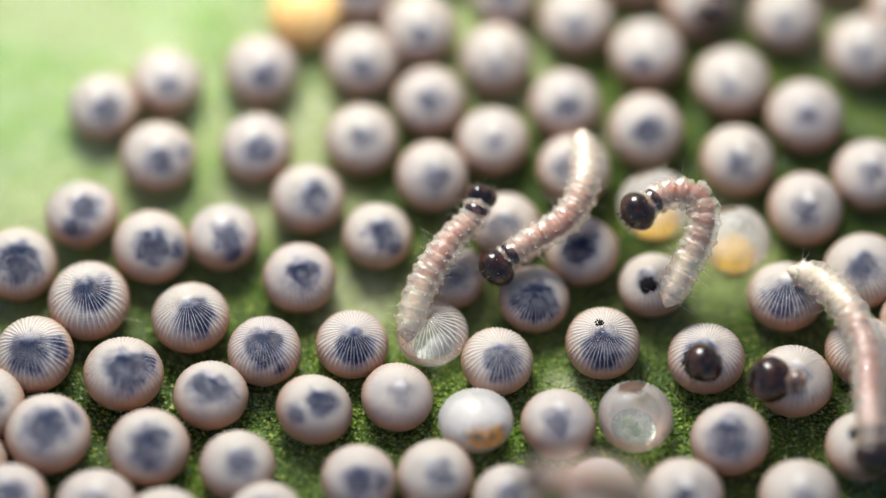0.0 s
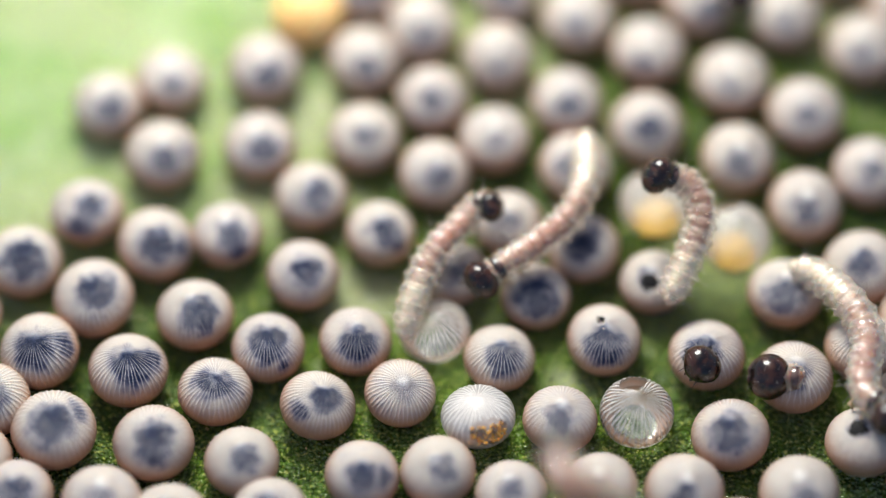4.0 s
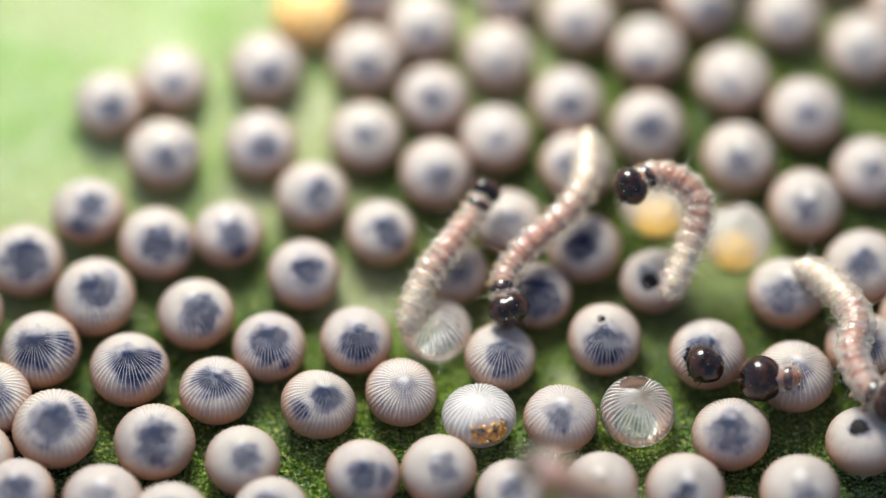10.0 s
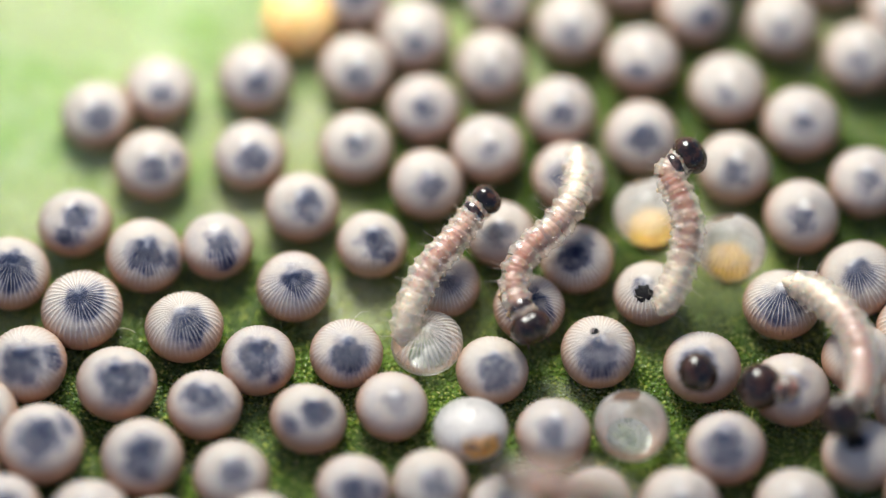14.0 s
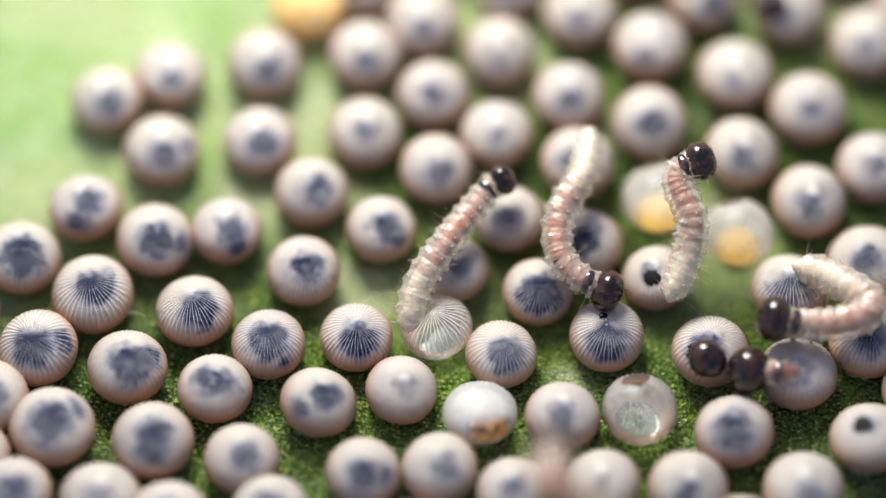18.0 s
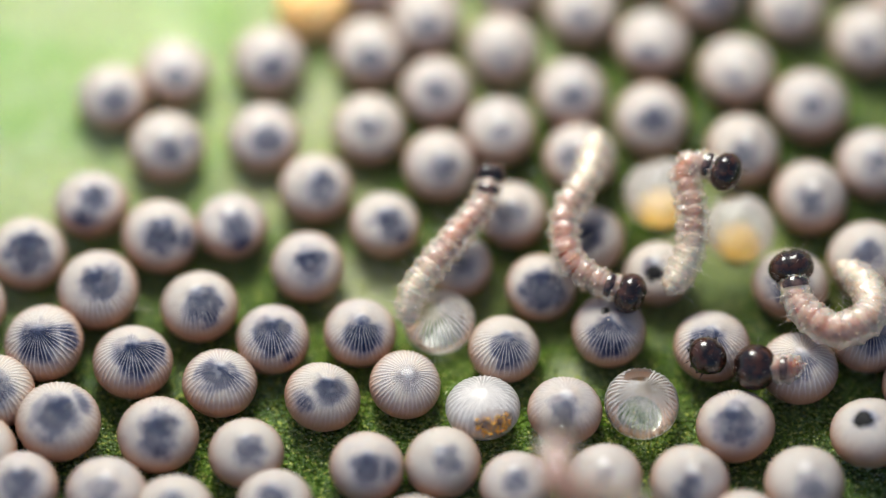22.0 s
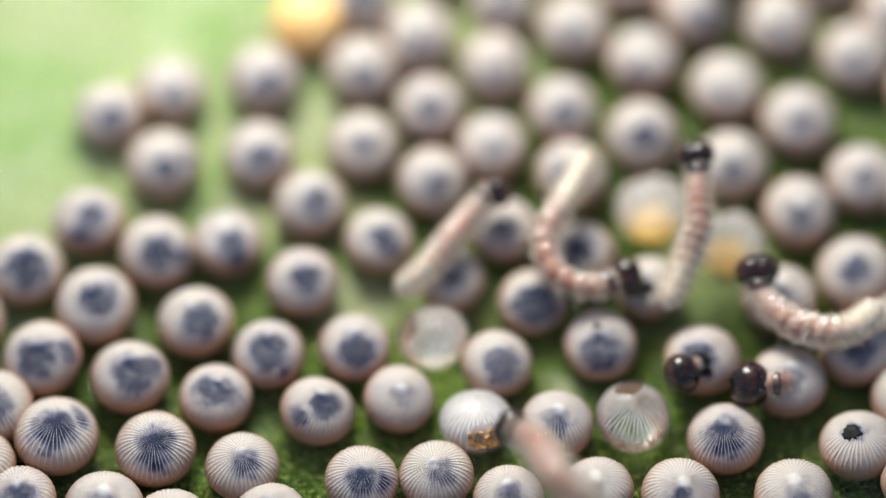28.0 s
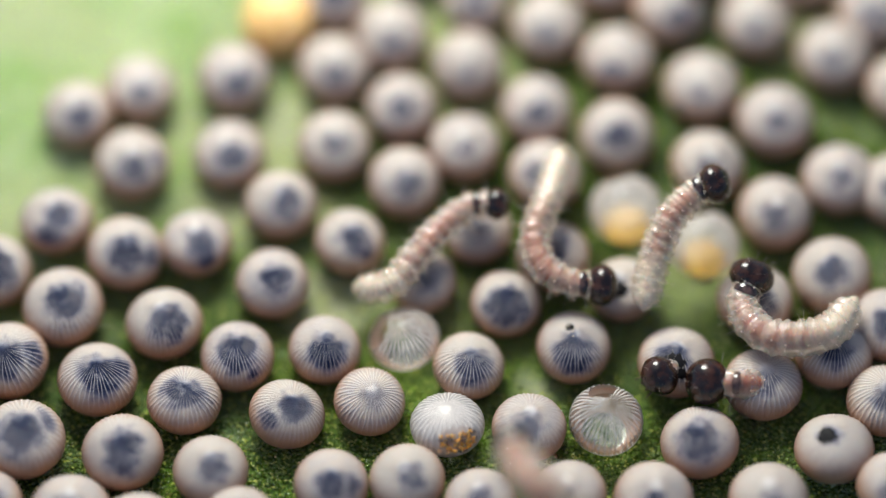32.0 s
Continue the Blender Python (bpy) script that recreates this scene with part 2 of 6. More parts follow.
def skin_material():
    """Moist glassy larval skin, cream, with a mauve back where the object's flush value is high."""
    m, nt, lk, b = material("larva_skin")
    co = nt.new("ShaderNodeTexCoord").outputs["Object"]
    sep = nt.new("ShaderNodeSeparateXYZ")
    lk.new(co, sep.inputs[0])
    n = noise_(nt, lk, 9000, 3, co)
    k = noise_(nt, lk, 34000, 2, co)
    flush = node(nt, "Attribute", attr="flush", of="OBJECT").outputs["Fac"]
    back = step(nt, lk, sep.outputs[2], 0.00002, 0.00012)
    side = step(nt, lk, math_(nt, lk, "ABSOLUTE", sep.outputs[1]), 0.00015, 0.00004)
    red = math_(nt, lk, "MULTIPLY", math_(nt, lk, "MULTIPLY", back, side), math_(nt, lk, "MULTIPLY", flush, step(nt, lk, n, 0.38, 0.62, 0.15, 0.6)))
    cream = mix(nt, lk, step(nt, lk, n, 0.4, 0.7), (0.93, 0.82, 0.68), (0.88, 0.70, 0.58))
    lk.new(mix(nt, lk, red, cream, (0.40, 0.19, 0.16)), b.inputs["Base Color"])
    lk.new(step(nt, lk, k, 0.3, 0.7, 0.16, 0.28), b.inputs["Roughness"])
    b.inputs["Subsurface Weight"].default_value = 0.5
    b.inputs["Subsurface Radius"].default_value = (0.00010, 0.00006, 0.00004)
    b.inputs["Coat Weight"].default_value = 0.6
    b.inputs["Coat Roughness"].default_value = 0.06
    glow = nt.new("ShaderNodeBsdfTranslucent")
    glow.inputs["Color"].default_value = (0.95, 0.80, 0.62, 1)
    clear = nt.new("ShaderNodeBsdfTransparent")
    flesh, skin = nt.new("ShaderNodeMixShader"), nt.new("ShaderNodeMixShader")
    flesh.inputs[0].default_value = 0.3
    lk.new(b.outputs[0], flesh.inputs[1])
    lk.new(glow.outputs[0], flesh.inputs[2])
    lk.new(step(nt, lk, n, 0.35, 0.65, 0.24, 0.42), skin.inputs[0])
    lk.new(clear.outputs[0], skin.inputs[1])
    lk.new(flesh.outputs[0], skin.inputs[2])
    bump(nt, lk, math_(nt, lk, "MULTIPLY_ADD", k, 0.6, noise_(nt, lk, 15000, 2, co)), 0.000020, 0.8, b)
    # a wet film over all of it
    wet, rim, film = nt.new("ShaderNodeBsdfGlossy"), nt.new("ShaderNodeFresnel"), nt.new("ShaderNodeMixShader")
    wet.inputs["Roughness"].default_value = 0.12
    rim.inputs[0].default_value = 1.5
    lk.new(b.inputs["Normal"].links[0].from_socket, wet.inputs["Normal"])
    lk.new(math_(nt, lk, "MULTIPLY", rim.outputs[0], 0.16), film.inputs[0])
    lk.new(skin.outputs[0], film.inputs[1])
    lk.new(wet.outputs[0], film.inputs[2])
    lk.new(film.outputs[0], nt["Material Output"].inputs[0])
    return m


def gut_material():
    """What the skin lets show: pale tissue, stained red-brown to mauve where the larva has fed."""
    m, nt, lk, b = material("larva_inside")
    co = nt.new("ShaderNodeTexCoord").outputs["Object"]
    n = noise_(nt, lk, 7000, 2, co)
    flush = node(nt, "Attribute", attr="flush", of="OBJECT").outputs["Fac"]
    mauve = mix(nt, lk, step(nt, lk, n, 0.4, 0.62), (0.34, 0.125, 0.070), (0.19, 0.062, 0.050))
    c = mix(nt, lk, step(nt, lk, math_(nt, lk, "MULTIPLY_ADD", n, 0.4, flush), 0.25, 0.62), (0.62, 0.50, 0.38), mauve)
    lk.new(mix(nt, lk, step(nt, lk, flush, 0.6, 1.05), c, (0.27, 0.048, 0.012)), b.inputs["Base Color"])
    b.inputs["Roughness"].default_value = 0.5
    b.inputs["Subsurface Weight"].default_value = 0.4
    b.inputs["Subsurface Radius"].default_value = (0.00008, 0.00003, 0.00002)
    bump(nt, lk, n, 0.00001, 0.5, b)
    return m


LEAF = leaf_material()
SHELL = shell_material()
SKIN = skin_material()
GUT = gut_material()
CROWN = plain_material("crown_white", (0.42, 0.36, 0.36), 0.6, 0.0)
HEAD = plain_material("head_capsule_black", (0.007, 0.005, 0.005), 0.18, 0.0, 9000, (0.045, 0.016, 0.009), 0.000016, 0.2, 0.4)
SHIELD = plain_material("neck_shield_horn", (0.022, 0.012, 0.010), 0.2, 0.0, 9000, (0.10, 0.055, 0.045), 0.000006, 0.4)
PLATE = plain_material("neck_plate_brown", (0.05, 0.028, 0.02), 0.25, 0.0, 12000, (0.13, 0.07, 0.05), 0.000004, 0.3)
GOLD = plain_material("golden_speck", (0.80, 0.62, 0.28), 0.15, 0.2, 20000, None, 0.000002, 0.6)
WART = plain_material("wart_white", (0.80, 0.66, 0.55), 0.10, 0.3, 20000, None, 0.000003, 0.8)
HAIR = plain_material("pale_hair", (0.72, 0.62, 0.52), 0.3)
LEG = plain_material("leg_amber", (0.62, 0.42, 0.24), 0.3, 0.3)
ORANGE = plain_material("infertile_egg_orange", (0.86, 0.50, 0.17), 0.5, 0.3, 2500, (0.88, 0.58, 0.26))
YOLK = plain_material("yolk_residue", (0.82, 0.50, 0.03), 0.4, 0.3, 6000, (0.55, 0.30, 0.03), 0.00001, 0.0)
GRAINS = plain_material("amber_grains", (0.90, 0.52, 0.10), 0.12, 0.3, 20000, (0.60, 0.22, 0.04), 0.000006, 0.5)
FILM = film_material("clear_shell", (0.82, 0.74, 0.68), 0.20, 0.8)
MILK = film_material("milky_shell", (0.80, 0.74, 0.71), 0.55, 0.9)
HAZE = film_material("hazy_shell", (0.80, 0.72, 0.68), 0.40, 0.75)
OPEN = film_material("breached_shell", (0.88, 0.82, 0.78), 0.10, 0.9, 0.7, 0.06)
LINING = film_material("shell_floor", (0.86, 0.56, 0.40), 0.30, 0.30, 1.0)
PEACH = film_material("peach_membrane", (0.90, 0.58, 0.40), 0.5, 0.5, 1.0)
DROP = plain_material("amber_droplet", (0.80, 0.55, 0.34), 0.1, 0.3, 20000, None, 0.000002, 0.8)
GLUE = plain_material("clear_cement", (0.30, 0.34, 0.16), 0.15, 0.2, 9000, None, 0.000006, 0.6)
HOLE = plain_material("gnawed_dark", (0.008, 0.007, 0.008), 0.6, spec=0.1)


# ---- mesh helpers ----
def mesh_object(name, verts, faces, mat, smooth=True, ribs=None):
    me = bpy.data.meshes.new(name)
    me.from_pydata(verts, [], faces)
    me.materials.append(mat)
    if smooth:
        me.polygons.foreach_set("use_smooth", [True] * len(me.polygons))
    if ribs is not None:
        at = me.attributes.new("rib", "FLOAT", "POINT")
        at.data.foreach_set("value", ribs)
    me.update()
    return me


def part(name, mesh, parent, label="", m=None, kind=""):
    ob = new(name, mesh)
    ob.parent = parent
    if m is not None:
        ob.matrix_basis = m
    return tagged(ob, label, kind=kind)


def ball(bm_verts, faces, c, r, nu=10, nv=6, squash=(1, 1, 1)):
    """Adds a small closed ball to vertex and face lists."""
    s = len(bm_verts)
    bm_verts.append((c[0], c[1], c[2] + r * squash[2]))
    for j in range(1, nv):
        th = math.pi * j / nv
        for i in range(nu):
            a = 2 * math.pi * i / nu
            bm_verts.append((c[0] + r * squash[0] * math.sin(th) * math.cos(a), c[1] + r * squash[1] * math.sin(th) * math.sin(a), c[2] + r * squash[2] * math.cos(th)))
    bm_verts.append((c[0], c[1], c[2] - r * squash[2]))
    for i in range(nu):
        faces.append((s, s + 1 + i, s + 1 + (i + 1) % nu))
        for j in range(nv - 2):
            p, q = s + 1 + j * nu, s + 1 + (j + 1) * nu
            faces.append((p + i, q + i, q + (i + 1) % nu, p + (i + 1) % nu))
        e = s + 1 + (nv - 2) * nu
        faces.append((e + i, len(bm_verts) - 1, e + (i + 1) % nu))


def spike(verts, faces, a, b, r, bend=(0, 0, 0)):
    """A thin tapering hair from a to b."""
    a, b, bend = Vector(a), Vector(b), Vector(bend)
    d = (b - a).normalized()
    u = d.orthogonal().normalized()
    w = d.cross(u)
    s = len(verts)
    for f, k in ((0.0, 1.0), (0.5, 0.7)):
        p = a.lerp(b, f) + bend * f
        for i in range(3):
            t = 2 * math.pi * i / 3
            verts.append(tuple(p + (u * math.cos(t) + w * math.sin(t)) * r * k))
    verts.append(tuple(b))
    for i in range(3):
        j = (i + 1) % 3
        faces.append((s + i, s + j, s + 3 + j, s + 3 + i))
        faces.append((s + 3 + i, s + 3 + j, s + 6))


# ---- leaf ----
def leaf_z(x, y):
    return 0.035 * y + 0.07 / 0.32 * math.log(math.cosh(0.32 * y))


def leaf_relief(x, y):
    p = Vector((x, y, 0.0))
    far = max(0.0, 1 - max(abs(x), abs(y)) / 12)
    return (noise.noise(p * 0.7) * 0.05 + noise.noise(p * 2.6) * 0.03 + noise.noise(p * 8.0) * 0.015) * far - 0.02 * far


def build_leaf():
    def line(core, n_core, reach, n_out):
        inner = [-core + 2 * core * i / n_core for i in range(n_core + 1)]
        outer = [core + (reach - core) * ((i + 1) / n_out) ** 1.8 for i in range(n_out)]
        return [-v for v in reversed(outer)] + inner + outer

    xs, ys = line(6.0, 300, 34.0, 14), line(4.6, 230, 46.0, 16)
    verts, faces = [], []
    for y in ys:
        for x in xs:
            edge = 30.0 * math.sqrt(max(0.02, 1 - ((y - 4) / 52) ** 2))
            xx = x if abs(x) <= 6 else math.copysign(6 + (abs(x) - 6) * (edge - 6) / 28, x)
            verts.append((xx * MM, y * MM, (leaf_z(x, y) + leaf_relief(x, y)) * MM))
    w = len(xs)
    for j in range(len(ys) - 1):
        for i in range(w - 1):
            a = j * w + i
            faces.append((a, a + 1, a + w + 1, a + w))
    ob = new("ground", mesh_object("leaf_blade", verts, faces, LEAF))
    sol = ob.modifiers.new("thickness", "SOLIDIFY")
    sol.thickness, sol.offset = 0.35 * MM, -1
    return tagged(ob, "green leaf surface with fine glistening cells", "leaf", kind="structure")


build_leaf()

# ---- eggs ----
EGG_A, EGG_C, EGG_LIFT = 0.40, 0.29, 0.235


def egg_mesh(name, ribs, seed, mat, hole=None, depth=0.010, around=6):
    """A squat ribbed dome with a flat foot. hole: direction and size of a gnawed opening."""
    rnd = random.Random(seed)
    nu, nv = ribs * around, 26
    kink = [rnd.uniform(-0.2, 0.2) for _ in range(ribs)]
    start = [rnd.choice((0.12, 0.18, 0.26, 0.34)) if i % 2 else rnd.uniform(0.05, 0.1) for i in range(ribs)]
    verts, vals, faces = [], [], []
    for j in range(nv + 1):
        th = 0.02 + (math.pi - 0.09) * j / nv
        for i in range(nu):
            a = 2 * math.pi * (i + (kink[i // around] * 2.0 + 0.7 * math.sin(th * 9 + (i // around) * 2.4)) * min(1, th)) / nu
            crest = (0.0, 0.0, 0.3, 1.0, 0.3, 0.0)[i % 6]
            fade = min(1, max(0, (th - start[i // around]) / 0.12)) * min(1, max(0.12, (1.9 - th) / 0.95))
            r = 1 + depth * (crest - 0.3) * fade / EGG_A
            r += 0.012 * noise.noise(Vector((math.sin(th) * math.cos(a) * 1.8 + seed, math.sin(th) * math.sin(a) * 1.8, math.cos(th) * 1.8)))
            x, y, z = EGG_A * math.sin(th) * math.cos(a) * r, EGG_A * math.sin(th) * math.sin(a) * r, EGG_C * math.cos(th) * r
            z += 0.003 * math.exp(-(th / 0.2) ** 2)
            if z < -EGG_LIFT:
                z = -EGG_LIFT + (z + EGG_LIFT) * 0.1
            verts.append((x * MM, y * MM, z * MM))
            vals.append(crest * fade)
    for j in range(nv):
        for i in range(nu):
            f = (j * nu + i, (j + 1) * nu + i, (j + 1) * nu + (i + 1) % nu, j * nu + (i + 1) % nu)
            if hole:
                p = Vector(verts[f[0]]) / MM
                q = Vector((p.x / EGG_A, p.y / EGG_A, p.z / EGG_C)).normalized()
                jag = noise.noise(Vector((p.x * 9, p.y * 9, seed))) * 0.12
                if (q - Vector(hole[0]).normalized()).length < hole[1] + jag:
                    continue
            faces.append(f)
    if not hole or hole[0][2] < 0.9:
        faces.append(tuple(range(nu)))
    faces.append(tuple(reversed(range(nv * nu, nv * nu + nu))))
    return mesh_object(name, verts, faces, mat, ribs=vals)


def glue_mesh():
    """A thin clear pad of cement round the foot of the shell."""
    rnd = random.Random(5)
    verts, faces = [], []
    nu = 30
    wave = [rnd.uniform(0.9, 1.12) for _ in range(nu)]
    for rad, z in ((0.16, -0.205), (0.22, -0.20), (0.25, -0.225), (0.27, -0.26)):
        for i in range(nu):
            a = 2 * math.pi * i / nu
            q = rad * wave[i]
            verts.append((q * math.cos(a) * MM, q * math.sin(a) * MM, z * MM))
    for k in range(3):
        for i in range(nu):
            faces.append((k * nu + i, (k + 1) * nu + i, (k + 1) * nu + (i + 1) % nu, k * nu + (i + 1) % nu))
    return mesh_object("glue", verts, faces, GLUE)


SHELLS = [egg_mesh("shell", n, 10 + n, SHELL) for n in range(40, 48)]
GLUE_MESH = glue_mesh()
CLEAR_MESH = egg_mesh("shell", 36, 71, FILM, ((-0.75, 0.1, 0.6), 0.55))
YOLKY_MESH = egg_mesh("shell", 40, 72, HAZE, ((-0.2, 0.8, 0.5), 0.4))
OPEN_MESH = egg_mesh("shell", 40, 73, OPEN, ((-0.12, 0.52, 0.80), 0.36), depth=0.014)
MILKY_MESH = egg_mesh("shell", 36, 74, MILK, ((0.30, -0.85, 0.40), 0.55), depth=0.010)
count = [0]


def egg_base(name, x, y, k, rx, ry, label, category="insect egg"):
    """An Empty at the centre of the shell, resting on the leaf."""
    ob = new(name)
    ob.empty_display_size = 0.0003
    r = random.Random(int(x * 1000) * 31 + int(y * 1000))
    s = 0.035 + 0.07 * math.tanh(0.32 * y)
    n = Vector((0, -s, 1)).normalized()
    # (x, y) is the shell's centre
    z = leaf_z(x, y)
    up = EGG_LIFT * k / n.z
    ob.matrix_basis = pose(x * MM, y * MM, (z + up) * MM, rx, ry, 0) @ Matrix.Diagonal((k * r.uniform(0.975, 1.025), k * r.uniform(0.98, 1.02), k * r.uniform(0.97, 1.03), 1))
    return tagged(ob, label, category, "egg cluster on the leaf")


def describe(size, dark):
    if size < 0.05 or dark < 0.3:
        return "smooth pale lilac ribbed egg glued to the leaf"
    if dark > 0.85:
        return "grey ribbed egg with a near-black larva showing through"
    if dark > 0.6:
        return "lilac-grey ribbed egg with a dark larva showing through"
    return "pearly lilac ribbed egg with a faint grey patch"


def egg_at(x, y, k, rx, ry, spot=(0, 0, 1), size=0.0, dark=0.0, spot_b=(0, 0, -1), size_b=0.0, label=""):
    ob = egg_base("insect_egg", x, y, k, rx, ry, label or describe(size, dark))
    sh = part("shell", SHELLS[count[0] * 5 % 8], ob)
    count[0] += 1
    spot = Vector(spot) + Vector((0, 0, 0.2))
    spot.normalize()
    sh["spot"], sh["spot_size"], sh["spot_dark"] = [float(v) for v in spot], float(size), float(dark)
    sh["spot_b"], sh["spot_b_size"] = [float(v) for v in spot_b], float(size_b if size_b else -1.0)
    part("glue", GLUE_MESH, ob, "clear cement pad")
    return ob


def gnaw(ob, way, size, seed, low, high):
    """A ragged black patch on the shell, standing in for a breach's dark inside."""
    d = Vector(way).normalized()
    r = random.Random(seed)
    u = d.orthogonal().normalized()
    w = d.cross(u)
    n = 26
    edge = [size * r.uniform(low, high) for _ in range(n)]
    verts, faces = [], []
    for k in range(5):
        for i in range(n):
            a = 2 * math.pi * i / n
            q = (d + (u * math.cos(a) + w * math.sin(a)) * edge[i] * k / 4).normalized()
            lift = 1.026 + 0.010 * r.uniform(-1, 1) - (0.05 if k == 4 else 0)
            verts.append((q.x * EGG_A * lift * MM, q.y * EGG_A * lift * MM, q.z * EGG_C * lift * MM))
    for k in range(4):
        for i in range(n):
            faces.append((k * n + i, (k + 1) * n + i, (k + 1) * n + (i + 1) % n, k * n + (i + 1) % n))
    part("gnawed_rim", mesh_object("gnawed_rim", verts, faces, HOLE), ob, "black patch painted in for the dark inside of a chewed hole")


def bitten_at(x, y, k, rx, ry, spot=(0, 0, 1), size=0.4, dark=1.0, spot_b=(0, 0, -1), size_b=0.0):
    ob = egg_at(x, y, k, rx, ry, spot, size * 0.8, 0.9, spot_b, size_b, "lilac-grey egg with a ragged black hole gnawed through")
    gnaw(ob, spot, size, int(x * 100) + 7, 0.7, 1.15)


def nibbled_at(x, y, k, rx, ry, spot=(0, 0, 1), size=0.4, dark=1.0, spot_b=(0, 0, -1), size_b=0.0):
    """The larva has begun to chew beside the tip and left pale crumbs."""
    ob = egg_at(x, y, k, rx, ry, spot, size, dark, spot_b, size_b, "grey ribbed egg with a small chewed slit beside its tip")
    gnaw(ob, (-0.12, 0.24, 0.95), 0.17, 9, 0.5, 1.2)
    r = random.Random(12)
    verts, faces = [], []
    ball(verts, faces, (0, 0, 0), MM, 7, 4, (1, 0.7, 0.5))
    me = mesh_object("crumb", verts, faces, WART)
    for _ in range(16):
        d = Vector((r.uniform(-0.2, 0.2), r.uniform(-0.05, 0.3), 1)).normalized() * 1.02
        c = r.uniform(0.006, 0.016)
        part("crumb", me, ob, "pale shell crumb", m=pose(d.x * EGG_A * MM, d.y * EGG_A * MM, d.z * EGG_C * MM, 0, 0, r.uniform(0, 180)) @ Matrix.Diagonal((c, c, c, 1)))


def lump(name, mat, seed, w, h, zc, yc=0.0):
    verts, faces = [], []
    ball(verts, faces, (0, 0, 0), 1.0, 24, 12)
    out = []
    for v in verts:
        p = Vector(v)
        s = 1 + 0.15 * noise.noise(p * 2 + Vector((seed, 0, 0)))
        out.append((p.x * w * s * MM, (yc + p.y * w * s) * MM, (zc + p.z * h * s) * MM))
    return mesh_object(name, out, faces, mat)


def droplets(ob, n, seed):
    """Tiny amber beads left on the front inside of an empty shell."""
    r = random.Random(seed)
    verts, faces = [], []
    ball(verts, faces, (0, 0, 0), MM, 8, 5)
    me = mesh_object("droplet", verts, faces, DROP)
    for _ in range(n):
        a, b = r.uniform(-0.8, 1.1), r.uniform(-0.5, 0.4)
        d = Vector((math.sin(a), -math.cos(a), b)).normalized() * 0.95
        k = r.uniform(0.007, 0.016)
        part("droplet", me, ob, m=pose(d.x * EGG_A * MM, d.y * EGG_A * MM, d.z * EGG_C * MM) @ Matrix.Diagonal((k, k, k, 1)))


def bowl(name, mat, top, inset):
    """A thin film lying against the inside of the lower shell."""
    verts, faces = [], []
    nu, nv = 36, 10
    low = math.acos(-EGG_LIFT * 0.95 / EGG_C)
    for j in range(nv + 1):
        for i in range(nu):
            a = 2 * math.pi * i / nu
            rim = top + 0.10 * noise.noise(Vector((math.cos(a) * 2, math.sin(a) * 2, 4.0)))
            th = rim + (low - rim) * j / nv
            verts.append((EGG_A * inset * math.sin(th) * math.cos(a) * MM, EGG_A * inset * math.sin(th) * math.sin(a) * MM, EGG_C * inset * math.cos(th) * MM))
    for j in range(nv):
        for i in range(nu):
            faces.append((j * nu + i, (j + 1) * nu + i, (j + 1) * nu + (i + 1) % nu, j * nu + (i + 1) % nu))
    return mesh_object(name, verts, faces, mat)


def clear_at(x, y, k, rx, ry):
    ob = egg_base("empty_egg", x, y, k, rx, ry, "clear hatched egg shell with fine white ribs", "egg shell")
    part("shell", CLEAR_MESH, ob).visible_shadow = False
    part("lining", bowl("lining", LINING, 1.45, 0.94), ob, "peach-coloured inner skin").visible_shadow = False


def clear_yolk_at(x, y, k, rx, ry):
    ob = egg_base("empty_egg", x, y, k, rx, ry, "clear empty egg shell holding yellow yolk residue", "egg shell")
    part("shell", YOLKY_MESH, ob).visible_shadow = False
    part("residue", lump("residue", YOLK, x, 0.24, 0.06, -0.17, -0.10), ob, "yellow yolk residue")


def hatched_at(x, y, k, rx, ry):
    ob = egg_base("empty_egg", x, y, k, rx, ry, "transparent hatched egg shell with a gnawed opening", "egg shell")
    part("shell", OPEN_MESH, ob)
    part("lining", bowl("lining", PEACH, 1.35, 0.95), ob, "peach-coloured inner skin").visible_shadow = False
    droplets(ob, 110, 31)


def milky_at(x, y, k, rx, ry):
    ob = egg_base("empty_egg", x, y, k, rx, ry, "milky white egg shell with amber grains in a breach", "egg shell")
    part("shell", MILKY_MESH, ob).visible_shadow = False
    r = random.Random(8)
    for name, mat, n, low in (("grain", GRAINS, 70, -0.2), ("crumb", PLATE, 24, 0.15)):
        verts, faces = [], []
        ball(verts, faces, (0, 0, 0), MM, 8, 5, (1, 0.85, 0.8))
        me = mesh_object(name, verts, faces, mat)
        for _ in range(n):
            a, b = r.uniform(-0.25, 0.9), r.uniform(low, 0.7)
            d = Vector((math.sin(a), -math.cos(a), b)).normalized() * 0.95
            k = r.uniform(0.012, 0.026)
            at = pose(d.x * EGG_A * MM, d.y * EGG_A * MM, d.z * EGG_C * MM, r.uniform(0, 90), 0, r.uniform(0, 180))
            part(name, me, ob, m=at @ Matrix.Diagonal((k, k, k, 1)))
    part("lining", lump("lining", CROWN, 3.0, 0.33, 0.20, -0.02), ob, "white inner skin")


def orange_at(x, y, k, rx, ry):
    ob = egg_base("insect_egg", x, y, k, rx, ry, "plain orange unhatched egg without a dark larva")
    part("shell", egg_mesh("shell", 36, 80, ORANGE, depth=0.004), ob)


